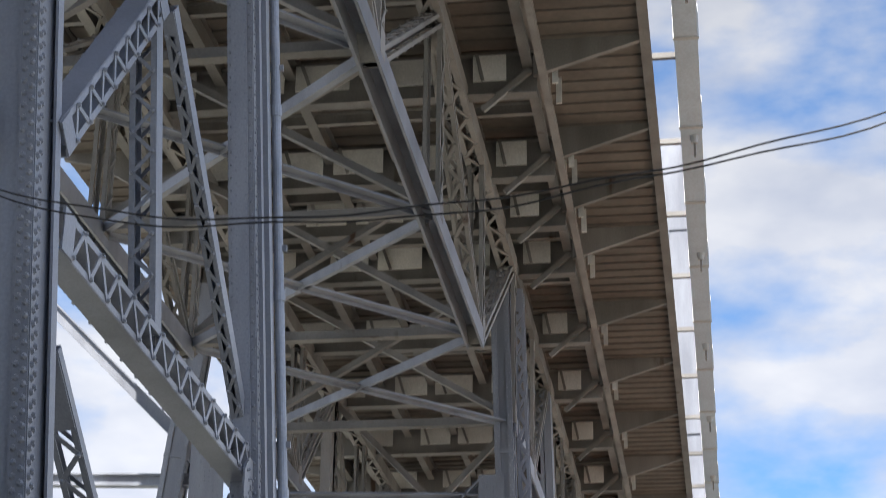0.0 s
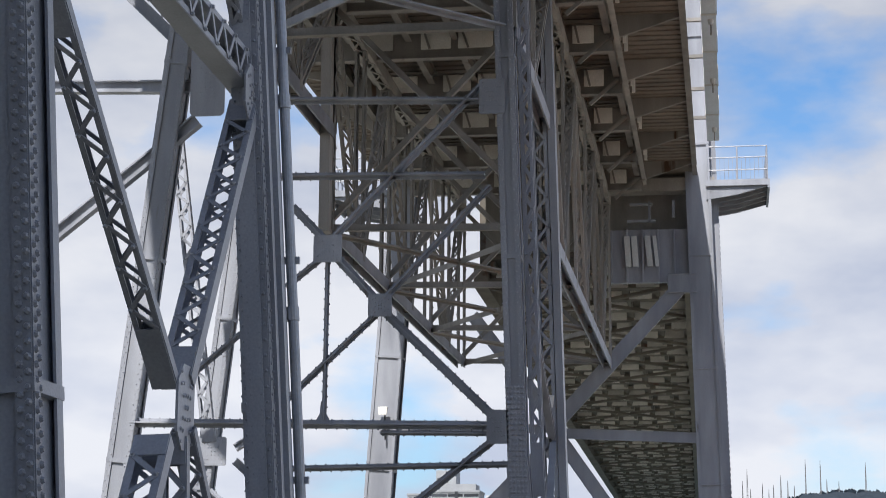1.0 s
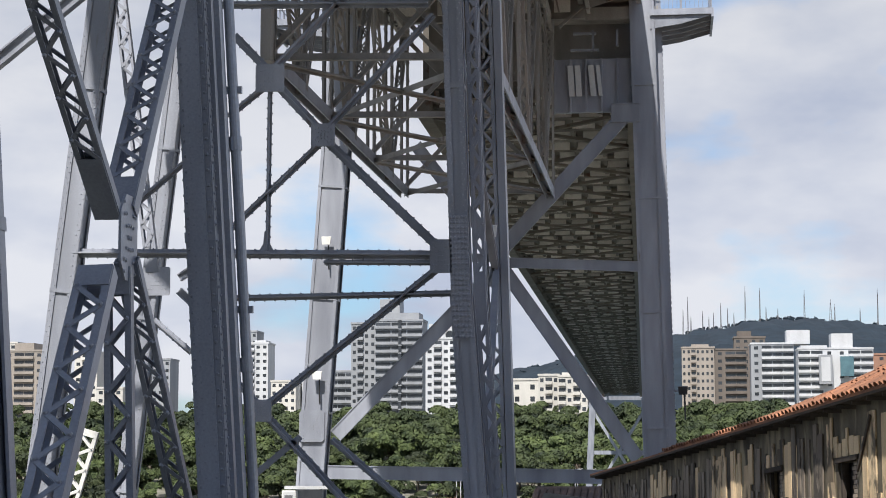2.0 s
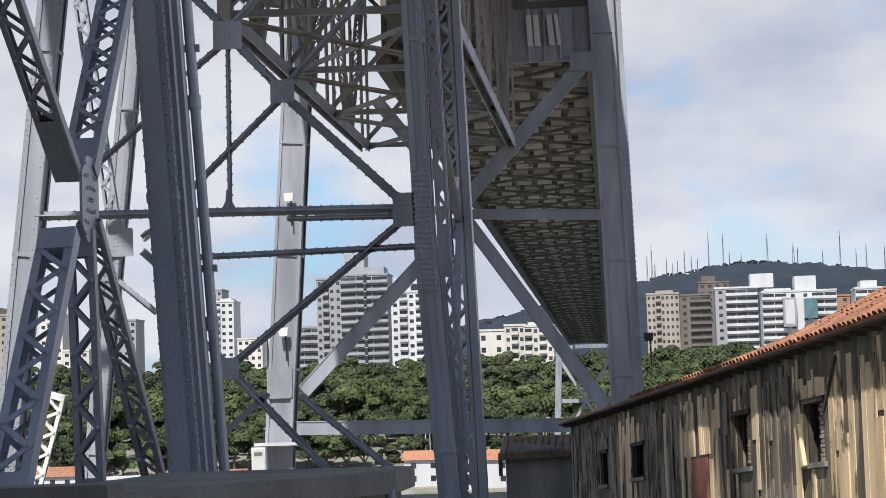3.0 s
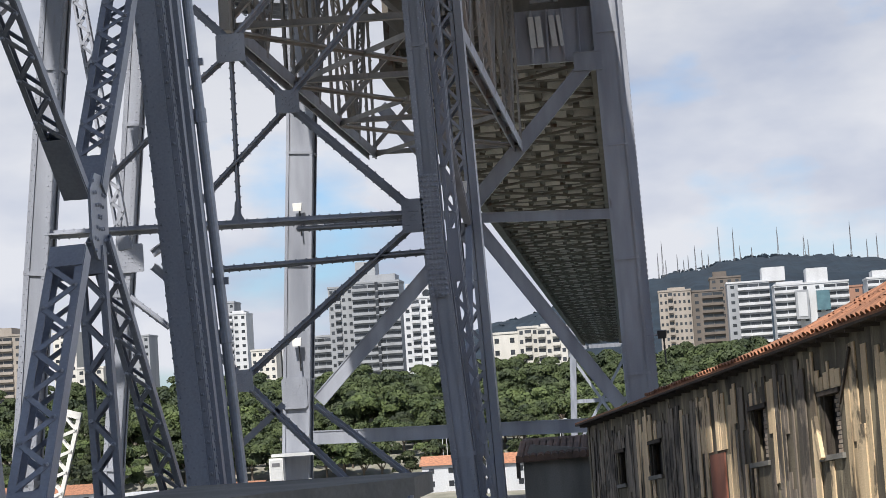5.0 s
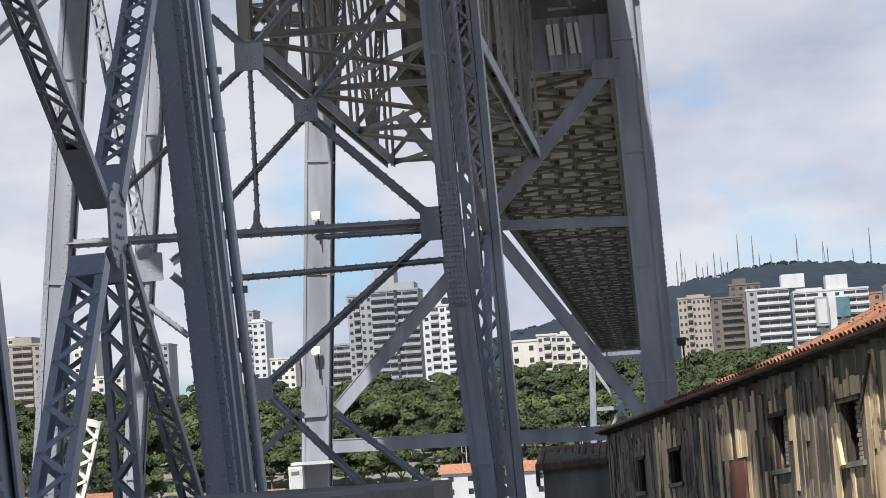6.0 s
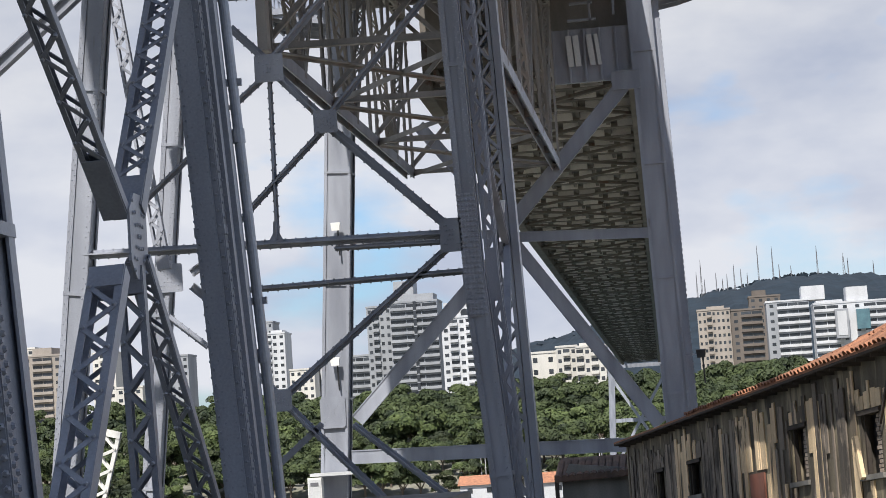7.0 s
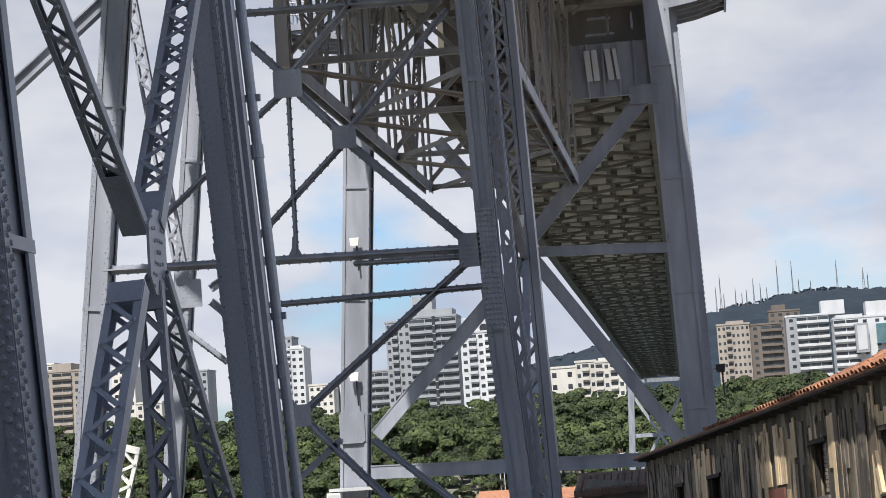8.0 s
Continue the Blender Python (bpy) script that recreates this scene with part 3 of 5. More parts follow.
part("gusset", gusset((-5.8, MY - 0.45, 8.5), (1, 0, 0), (0, 0, 1), 0.55, 1.3, 0.05, 0.2), STEEL, main_tower)
part("gusset", gusset((-12.45, MY - 0.5, 2.6), (1, 0, 0), (0, 0, 1), 0.9, 1.1, 0.05, 0.1), STEEL, main_tower, "plate with crossed rows of rivets")
part("portal_plate", Solid().box((-4.0, MY - 0.1, 13.6), (-1.0, MY + 0.1, 15.5)), STEEL, main_tower, "ribbed web plate under the deck")
for k in range(6):
    part("rib", Solid().box((-3.9 + 0.55 * k, MY - 0.2, 13.6), (-3.84 + 0.55 * k, MY - 0.1, 15.5)), STEEL, main_tower)
# Dark sheet closing off the sky, standing in for the shaded recess here.
part("back_plate", Solid().box((-8.5, MY + 0.95, 15.0), (-1.0, MY + 1.1, 17.48)), STEEL_SHADED, main_tower)
part("cross_beam", Solid().box((-4.2, MY - 0.35, 16.85), (-0.2, MY + 0.35, 17.3)), STEEL_SHADED, main_tower)
for x, z, w, h in ((-3.3, 15.75, 1.0, 0.08), (-3.2, 16.35, 0.8, 0.08), (-2.55, 15.75, 0.08, 0.75), (-1.7, 15.9, 0.08, 0.6)):
    part("frame_bar", Solid().box((x, MY - 0.3, z), (x + w, MY - 0.15, z + h)), STEEL, main_tower)
for x, w, lean_x in ((-3.42, 0.20, 0.06), (-3.17, 0.20, 0.06), (-2.70, 0.20, 0.10), (-2.42, 0.13, 0.10)):
    part("louvre", Solid().prism([(x + lean_x, MY - 0.26, 14.15), (x + lean_x + w, MY - 0.26, 14.15), (x + w, MY - 0.26, 15.25), (x, MY - 0.26, 15.25)], (0, 0.04, 0)), LIGHT, main_tower)
for x, z in ((ml(0), -0.9), (mr(-1.5), -1.5)):
    ped = part("pedestal", Solid().box((x - 0.52, MY - 0.55, z - 0.7), (x + 0.52, MY + 0.55, z + 0.03)), LIGHT, main_tower, "white-painted pedestal")
    for k in (-1, 1):
        part("foot", Solid().prism([(x + k * 0.55, MY - 0.85, z - 0.35), (x + k * 1.0, MY - 0.85, z - 0.35), (x + k * 0.60, MY - 0.85, z + 0.5), (x + k * 0.48, MY - 0.85, z + 0.5)], (0, 0.2, 0)), WHITE, main_tower)
part("ledge", Solid().box((-13.25, MY - 1.3, 0.42), (-11.6, MY - 0.5, 0.52)), LIGHT, main_tower, "pale steel ledge round a tower leg")
cabinet = thing("switch_cabinet", (-13.05, 65.7, -1.5), "white sheet-metal switch cabinet beside a tower leg", "cabinet")
part("body", Solid().box((-13.3, 65.5, -1.6), (-12.82, 65.9, 0.38)), WHITE, cabinet)
part("door", Solid().box((-13.27, 65.48, -0.9), (-12.85, 65.5, 0.32)), LIGHT, cabinet)
part("vent", Solid().box((-13.2, 65.465, 0.1), (-12.92, 65.48, 0.22)), MAST, cabinet, "dark louvred vent")
part("pier", Solid().prism([(-16.0, MY - 4, -6.0), (3.5, MY - 4, -6.0), (2.5, MY - 3, -1.6), (-15.0, MY - 3, -1.6)], (0, 7, 0)), CONCRETE, main_tower, "concrete pier block")
# maintenance platform at the deck
P0, P1, PX = MY - 0.5, MY + 2.7, 1.66


def service_platform(side):
    """A railed platform outside a tower leg; side -1 mirrors it about the bridge's middle."""
    def mx(x):
        return x if side > 0 else -12.4 - x

    def block(x0, y0, z0, x1, y1, z1):
        lo, hi = sorted((mx(x0), mx(x1)))
        return Solid().box((lo, y0, z0), (hi, y1, z1))

    plat = thing("service_platform", (mx(0.6), MY, 16.7), "small steel service platform with a thin railing at deck level", "platform", "service platforms")
    part("floor_plate", block(-0.5, P0, 17.0, PX, P1, 17.1), STEEL_SHADED, plat)
    for k in range(5):
        y = P0 + 0.05 + k * 0.77
        part("bracket", Solid().prism([(mx(-0.5), y, 16.45), (mx(0.6), y, 16.62), (mx(PX), y, 16.9), (mx(PX), y, 17.0), (mx(-0.5), y, 17.0)], (0, 0.06, 0)), STEEL, plat)
    part("edge_angle", block(PX - 0.02, P0 - 0.04, 16.82, PX + 0.06, P1 + 0.04, 17.14), STEEL, plat)
    part("edge_angle", block(-0.5, P0 - 0.05, 16.92, PX, P0 - 0.002, 17.14), STEEL, plat)
    for x, y in [(PX - 0.02, P0 + 0.05 + 0.77 * k) for k in range(5)] + [(0.6, P0 + 0.03), (0.6, P1 - 0.03), (-0.4, P0 + 0.03)]:
        part("post", Solid().tube((mx(x), y, 17.1), (mx(x), y, 18.35), 0.028, 8), STEEL, plat)
    for z in (17.5, 17.95, 18.35):
        part("rail", Solid().tube((mx(PX - 0.02), P0 + 0.03, z), (mx(PX - 0.02), P1, z), 0.02, 8), STEEL, plat)
        part("rail", Solid().tube((mx(-0.4), P0 + 0.03, z), (mx(PX - 0.02), P0 + 0.03, z), 0.02, 8), STEEL, plat)
    for k in range(13):
        part("baluster", Solid().tube((mx(-0.3 + 0.15 * k), P0 + 0.03, 17.1), (mx(-0.3 + 0.15 * k), P0 + 0.03, 17.95), 0.007, 6), STEEL, plat)


service_platform(1)
service_platform(-1)


# ---------------------------------------------------------------- viaduct deck
DZ = 17.5
deck = thing("viaduct_deck", (-6.6, 40, DZ), "viaduct deck with dark ribbed soffit, floor beams and pale web panels", "bridge deck")
# The slab runs on unseen behind the camera to block light from above.
slab = Solid().box((-12.1, -16, DZ), (-0.83, MY + 0.9, DZ + 0.3))
for k in range(int((MY - 4) / 0.42)):
    slab.box((-2.75, 3 + 0.42 * k, DZ - 0.035), (-0.95, 3.16 + 0.42 * k, DZ + 0.002))
    slab.box((-12.0, 3 + 0.42 * k, DZ - 0.035), (-10.4, 3.16 + 0.42 * k, DZ + 0.002))
part("soffit", slab, DECK, deck, "dark brown ribbed deck soffit")
part("edge_beam", girder((-0.88, 2, DZ + 0.02), (-0.88, MY - 0.6, DZ + 0.02), (1, 0, 0), 0.16, 0.36), STEEL_SHADED, deck)
BEAMS = [12.1, 16.1, 20.2, 24.2, 28.3, 31.6, 33.9, 36.3, 40.45, 44.4, 48.5, 52.6, 56.7, 60.8, 64.8]
PANELS = ((-3.76, -3.2), (-5.40, -4.45), (-6.80, -5.87), (-7.80, -7.0), (-9.5, -8.55))
STRINGERS = [-2.85, -4.1, -5.63, -6.90, -8.15, -9.75, -10.5]
for y in BEAMS:
    if y > MY - 2:
        continue
    part("floor_beam", girder((-10.7, y + 0.12, DZ - 0.62), (-2.7, y + 0.12, DZ - 0.62), (0, 1, 0), 0.26, 0.75), STEEL_SHADED, deck)
    bracket = Solid().prism([(-2.75, y, DZ - 0.7), (-2.75, y, DZ - 0.02), (-0.95, y, DZ - 0.02), (-0.95, y, DZ - 0.14)], (0, 0.10, 0))
    part("bracket", bracket, STEEL_SHADED, deck)
    bracket = Solid().prism([(-10.6, y, DZ - 0.8), (-10.6, y, DZ - 0.02), (-12.05, y, DZ - 0.02), (-12.05, y, DZ - 0.16), (-11.4, y, DZ - 0.30)], (0, 0.10, 0))
    part("bracket", bracket, STEEL_SHADED, deck)
    for a, b in PANELS:
        part("web_panel", Solid().box((a, y - 0.06, DZ - 0.78), (b, y - 0.02, DZ - 0.30)), PALE, deck, "pale web panel")
        part("stiffener", Solid().bar((a + 0.3 * (b - a), y - 0.09, DZ - 0.78), (a + 0.12 * (b - a), y - 0.09, DZ - 0.30), (1, 0, 0), 0.06, 0.05), STEEL_SHADED, deck)
    for a, b in PANELS[1:4]:
        # Thin pale strip across the bay, a little behind each floor beam.
        part("plank", Solid().box((a - 0.05, y + 1.28, DZ - 0.30), (b + 0.1, y + 1.32, DZ - 0.16)), PALE, deck, "thin pale strip between floor beams")
    part("cross_tie", girder((-10.5, y + 1.9, DZ - 0.34), (-2.8, y + 1.9, DZ - 0.34), (0, 1, 0), 0.12, 0.2), STEEL_SHADED, deck)
    knee = Solid().bar((-2.8, y, DZ - 0.6), (-3.6, y, DZ - 1.3), (0, 1, 0), 0.08, 0.10)
    part("knee_brace", knee, STEEL_SHADED, deck)
for x in STRINGERS:
    part("stringer", girder((x, 3, DZ - 0.26), (x, MY - 1.8, DZ - 0.26), (1, 0, 0), 0.18, 0.46), STEEL_SHADED, deck)
for y in BEAMS:
    for dy in (0.35, 1.1):
        for x in (-2.66, -2.46):
            if y + dy < MY - 2.5:
                part("hanger_plate", Solid().box((x, y + dy - 0.05, DZ - 0.70), (x + 0.10, y + dy, DZ - 0.20)), PALE, deck)
part("side_chord", girder((-2.58, 3, DZ - 0.72), (-2.58, MY - 2, DZ - 0.72), (1, 0, 0), 0.12, 0.14), STEEL_SHADED, deck)
# ribbed underside strips between stringers
under = Solid()
for k in range(150):
    y = 3 + 0.42 * k
    if y < MY - 2:
        under.box((-10.45, y, DZ - 0.035), (-2.9, y + 0.14, DZ + 0.002))
part("soffit_ribs", under, DECK, deck, "", "stuff")

# light cable duct and lamps along the edge
duct = thing("cable_duct", (-0.15, 40, DZ + 0.2), "light grey sheet-metal duct with bolted joints along the deck edge", "duct")
for k in range(18):
    y0 = 5 + 3.4 * k
    if y0 + 3.4 < MY - 1.6:
        part("duct_length", Solid().box((-0.40, y0 + 0.02, DZ + 0.12), (0.0, y0 + 3.38, DZ + 0.72)), DUCT, duct)
        part("joint_band", Solid().box((-0.42, y0 - 0.05, DZ + 0.10), (0.02, y0 + 0.05, DZ + 0.74)), LIGHT, duct)
        part("arm", Solid().box((-0.9, y0 + 0.8, DZ + 0.2), (-0.4, y0 + 0.9, DZ + 0.3)), STEEL_SHADED, duct)
for k in range(9):
    y0 = 15.5 + 5.7 * k
    lamp = thing("deck_lamp", (-0.15, y0, DZ + 0.1), "small white bulkhead lamp under the cable duct", "lamp", "deck lamps")
    part("housing", Solid().tube((-0.15, y0, DZ + 0.12), (-0.15, y0, DZ - 0.02), 0.09, 10, 0.06), LIGHT, lamp)
    part("stem", Solid().box((-0.17, y0 - 0.02, DZ - 0.3), (-0.13, y0 + 0.02, DZ - 0.02)), STEEL_SHADED, lamp)


# ---------------------------------------------------------------- approach trusses
def truss(x, y0, y1, panels, bottom, top, label, haunch=False):
    t = thing("approach_truss", (x, y0, bottom), label, "truss", "approach trusses")
    ys = [y0 + (y1 - y0) * i / panels for i in range(panels + 1)]
    part("top_chord", laced((x, y0, top), (x, y1, top), (1, 0, 0), 0.34, 0.34, 0.5, 0.1), STEEL_SHADED, t)
    end = ys[-2] if haunch else ys[-1]
    part("bottom_chord", trough((x, y0, bottom), (x, end, bottom), (1, 0, 0), 0.30, 0.34), STEEL, t, "paired-plate lower chord")
    for i, y in enumerate(ys):
        if not (haunch and i == panels):
            part("vertical", laced((x, y, bottom), (x, y, top), (0, 1, 0), 0.30, 0.26, 0.32, 0.06, False, 0.4), STEEL_SHADED, t, "laced hanger")
        if i < panels:
            a, b = ((bottom, top) if i % 2 else (top, bottom))
            if haunch and i == panels - 1:
                a, b = bottom, top
            part("diagonal", laced((x, y, a), (x, ys[i + 1], b), (1, 0, 0), 0.26, 0.22, 0.35, 0.06, False, 0.4), STEEL_SHADED, t)
    return t, ys


for x, z in ((RX, 10.68), (LX, 10.8)):
    truss(x, C2, MY - 0.4, 6, z, 16.55, "deep grey steel approach truss with laced hangers under the deck")
    truss(x, 15.6, C1, 4, 13.1, 16.55, "shallow grey steel approach truss with laced web members", True)
    truss(x, C1, C2, 2, 13.2, 16.5, "short steel truss over the viaduct tower")
part_post = Solid().bar((LX, C2 - 0.3, 10.7), (LX, C2 - 0.3, 16.5), (1, 0, 0), 0.24, 0.4)
end_post = thing("end_post", (LX, C2 - 0.3, 10.7), "dark plated end post under the approach truss", "post")
part("plate_box", part_post, STEEL_SHADED, end_post)
# cross frames and wind bracing between the trusses
frames = thing("wind_bracing", (-6.6, 50, 10.6), "light steel cross frames and wind bracing between the trusses", "bracing")
for i in range(4):
    y = C2 + (MY - 0.4 - C2) * i / 3
    part("cross_strut", angle((LX, y, 10.8), (RX, y, 10.7), (0, 1, 0), 0.16), STEEL_SHADED, frames)
    part("cross_diagonal", angle((LX, y, 10.9), (RX, y, 16.3), (0, 1, 0), 0.14), STEEL_SHADED, frames)
    part("cross_diagonal", angle((LX, y + 0.05, 16.3), (RX, y + 0.05, 10.9), (0, 1, 0), 0.14), STEEL_SHADED, frames)
    if i < 3:
        y2 = C2 + (MY - 0.4 - C2) * (i + 1) / 3
        part("lateral", angle((LX, y, 10.75), (RX, y2, 10.7), (0, 0, 1), 0.15), STEEL_SHADED, frames)
        part("lateral", angle((RX, y, 10.70), (LX, y2, 10.75), (0, 0, 1), 0.15), STEEL_SHADED, frames)
for i in range(5):
    y = 15.6 + 5.1 * i
    part("cross_strut", angle((LX, y, 13.2), (RX, y, 13.2), (0, 1, 0), 0.18), STEEL_SHADED, frames)
    part("cross_diagonal", angle((LX, y, 13.3), (RX, y, 16.4), (0, 1, 0), 0.13), STEEL_SHADED, frames)
    part("cross_diagonal", angle((LX, y + 0.05, 16.4), (RX, y + 0.05, 13.3), (0, 1, 0), 0.13), STEEL_SHADED, frames)
    if i < 4:
        part("lateral", angle((LX, y, 13.2), (RX, y + 5.1, 13.2), (0, 0, 1), 0.16), STEEL, frames)
        part("lateral", angle((RX, y, 13.2), (LX, y + 5.1, 13.2), (0, 0, 1), 0.16), STEEL, frames)


# ---------------------------------------------------------------- main span
span = thing("main_span", (-5, 70, 14), "long suspended main span with stiffening chords, floor beams and pale panels", "bridge span")
S0, S1 = MY + 1.2, 405.0


def sx(x, y):
    return x - 0.0143 * (y - MY)


SZ = 14.2
for x in (-8.7, -1.1):
    part("bottom_chord", Solid().bar((sx(x, S0), S0, SZ), (sx(x, S1), S1, SZ - 0.2), (1, 0, 0), 0.5, 0.75), SPAN_STEEL, span)
    part("top_chord", Solid().bar((sx(x, S0), S0, SZ + 4.5), (sx(x, S1), S1, SZ + 4.3), (1, 0, 0), 0.4, 0.5), SPAN_STEEL, span)
for k in range(128):
    y = S0 + 1.0 + 2.6 * k
    part("floor_beam", Solid().bar((sx(-8.5, y), y, SZ + 0.12), (sx(-1.3, y), y, SZ + 0.12), (0, 1, 0), 0.5, 0.16), SPAN_STEEL, span)
    if k < 48:
        for j in range(6):
            x = -8.2 + 1.17 * j + (0.25 if k % 2 else -0.1)
            part("web_panel", Solid().box((sx(x, y) + 0.1, y - 0.28, SZ + 0.06), (sx(x, y) + 0.98, y - 0.24, SZ + 0.38)), PALE, span)
    else:
        row = Solid()
        for j in range(6):
            x = -8.2 + 1.17 * j + (0.25 if k % 2 else -0.1)
            row.box((sx(x, y) + 0.1, y - 0.28, SZ + 0.06), (sx(x, y) + 0.98, y - 0.24, SZ + 0.38))
        part("panel_row", row, PALE, span, "", "stuff")
    if k % 3 == 0:
        for x in (-8.7, -1.1):
            part("vertical", Solid().bar((sx(x, y), y, SZ), (sx(x, y), y, SZ + 4.5), (1, 0, 0), 0.25, 0.25), SPAN_STEEL, span)
            part("diagonal", Solid().bar((sx(x, y), y, SZ), (sx(x, y + 7.8), y + 7.8, SZ + 4.5), (1, 0, 0), 0.2, 0.2), SPAN_STEEL, span)
        part("lateral", Solid().bar((sx(-8.6, y), y, SZ - 0.25), (sx(-1.2, y + 7.8), y + 7.8, SZ - 0.25), (0, 0, 1), 0.12, 0.2), SPAN_STEEL, span)
        part("lateral", Solid().bar((sx(-1.2, y), y, SZ - 0.25), (sx(-8.6, y + 7.8), y + 7.8, SZ - 0.25), (0, 0, 1), 0.12, 0.2), SPAN_STEEL, span)
for j in range(7):
    x = -8.2 + 1.17 * j - 0.05
    part("stringer", Solid().bar((sx(x, S0), S0, SZ + 0.35), (sx(x, S1), S1, SZ + 0.15), (1, 0, 0), 0.16, 0.4), SPAN_STEEL, span)
part("roadway", Solid().hexa([(-8.7, S0, SZ + 0.62), (-1.1, S0, SZ + 0.62), (sx(-1.1, S1), S1, SZ + 0.5), (sx(-8.7, S1), S1, SZ + 0.5), (-8.7, S0, SZ + 0.9), (-1.1, S0, SZ + 0.9), (sx(-1.1, S1), S1, SZ + 0.8), (sx(-8.7, S1), S1, SZ + 0.8)]), SPAN_STEEL, span)
far = thing("far_tower", (-9.6, 407, -14), "distant slender steel tower on a pier at the far shore", "bridge tower")
for x in (-17.2, -4.5):
    part("leg", Solid().bar((x, 407, -10), (x * 0.6 - 3.9, 407, 52), (1, 0, 0), 1.3, 1.6), STEEL, far)
for z0, z1 in ((-8, 12), (12, -8)):
    part("brace", Solid().bar((-16.8, 407, z0), (-4.6, 407, z1), (0, 1, 0), 0.6, 0.6), STEEL, far)
for z in (2, 13.4):
    part("strut", Solid().bar((-17, 407, z), (-4.6, 407, z), (0, 1, 0), 0.8, 0.8), STEEL, far)
part("pier", Solid().box((-21, 403, -14.5), (-1, 411, -9.8)), CONCRETE, far)


# ---------------------------------------------------------------- unseen walls added behind the camera to block sky light
behind = thing("blocking_wall", (-6, -16, 0), "tall plain concrete wall, unseen, added to block light from behind", "wall", "", "structure")
part("wall", Solid().box((-26, -19, -1.5), (9, -16, 17.3)), CONCRETE, behind)
part("blocking_wing", Solid().prism([(9, -19, -1.5), (38, -30, -1.5), (38, -30, 8), (9, -19, 14)], (0.3, 1.0, 0)), CONCRETE, behind)
part("blocking_wing", Solid().prism([(-26, -19, -1.5), (-60, -30, -1.5), (-60, -30, 10), (-26, -19, 16)], (-0.3, 1.0, 0)), CONCRETE, behind)


def floodlight(at, mat, label, arm=(0.0, 0.25, 0.0)):
    f = thing("floodlight", at, label, "lamp", "floodlights")
    x, y, z = at
    part("housing", Solid().prism([(x - 0.14, y, z - 0.13), (x + 0.14, y, z - 0.13), (x + 0.17, y, z + 0.14), (x - 0.17, y, z + 0.14)], (0, 0.14, 0.03)), mat, f)
    part("bracket", Solid().bar((x, y + 0.1, z), (x + arm[0], y + arm[1], z + arm[2]), (1, 0, 0.3), 0.05, 0.05), STEEL, f)
    part("conduit", Solid().tube((x + 0.05, y + 0.2, z - 0.1), (x + 0.07, y + 0.2, z - 1.0), 0.03, 6), BLACK, f)


floodlight((-11.93, 66.20, 9.09), WHITE, "white floodlight bracketed on a tower leg")
floodlight((-12.23, 66.20, 4.35), WHITE, "white floodlight bracketed on a tower leg")
floodlight((-3.98, 42.80, 6.60), WHITE, "white floodlight bracketed on a tower leg")
floodlight((0.47, 66.60, 3.77), BLACK, "dark floodlight on an arm beside a tower leg", (-0.6, 0.1, 0.0))


# ---------------------------------------------------------------- near concrete, pipes and wires
block = thing("concrete_abutment", (-2.6, 12.5, -0.4), "weathered concrete abutment with an overhanging slab cap", "abutment")
part("wall", Solid().prism([(-3.5, 9.9, -0.6), (-1.98, 12.9, -0.6), (-1.74, 14.0, -0.6), (-3.4, 14.0, -0.6)], (0, 0, 1.62)), CONCRETE, block)
part("cap", Solid().prism([(-3.7, 9.6, 1.02), (-1.86, 12.7, 1.02), (-1.66, 13.1, 1.02), (-1.66, 14.2, 1.02), (-3.5, 14.2, 1.02)], (0, 0, 0.15)), CONCRETE, block, "rough-edged concrete cap")
part("pipe_bend", Solid().tube((-1.70, 13.05, 1.05), (-1.66, 13.05, 0.2), 0.035, 10), STEEL, block)
sill = thing("concrete_sill", (-2.9, 8.6, -0.3), "low weathered concrete kerb beside the tower", "kerb")
part("kerb", Solid().prism([(-4.4, 8.3, -0.5), (-2.5, 8.9, -0.5), (-2.5, 9.2, -0.5), (-4.4, 9.2, -0.5)], (0, 0, 1.78)), CONCRETE, sill)
# White on this strut's colour stands in for full sun on it.
strip = thing("sun_whitened_strut", (-12.6, 34.0, -3.0), "lattice strut leaning beside the tower, coloured white to look sunlit", "strut")
part("lattice", laced((-11.62, 34.1, -1.9), (-10.45, 34.0, 2.05), (1, 0, 0), 0.34, 0.07, 0.19, 0.07, False, 0.12, 0.012, 0.05), WHITE, strip)




def cable(name, y, low, x_low, right, left, drop):
    s = Solid()
    pts = []
    for i in range(61):
        x = -6.0 + 9.0 * i / 60
        k = right if x > x_low else left
        pts.append((x, y + 0.02 * math.sin(i), low + k * (x - x_low) ** 2 - drop * (0.6 + 0.4 * math.sin(i * 0.45))))
    for x, y0, z in pts:
        s.v += [(x, y0 + 0.0055 * math.cos(1.0472 * j), z + 0.0055 * math.sin(1.0472 * j)) for j in range(6)]
    s.f += [(6 * i + j, 6 * i + (j + 1) % 6, 6 * i + 6 + (j + 1) % 6, 6 * i + 6 + j) for i in range(len(pts) - 1) for j in range(6)]
    return whole(name, s, CABLE, "thin black twisted overhead wire sagging across the view", "wire", "overhead wires")


cable("overhead_wire", 9.5, 5.90, -2.35, 0.041, 0.10, 0.0)
cable("overhead_wire", 9.52, 5.89, -2.35, 0.041, 0.10, 0.045)


# ---------------------------------------------------------------- old house beside the tower
house = thing("old_house", (2, 40, -2.5), "derelict house with stained ochre boarded wall and orange tile roof", "house")


def wx(s):
    return 4.25 - 0.26 * (s - 33)


def wz(s, h):
    """Height on the wall, h below the eave; the house follows the falling street."""
    return 2.77 - 0.0767 * (s - 33) - h


H0, H1 = 24.0, 57.0
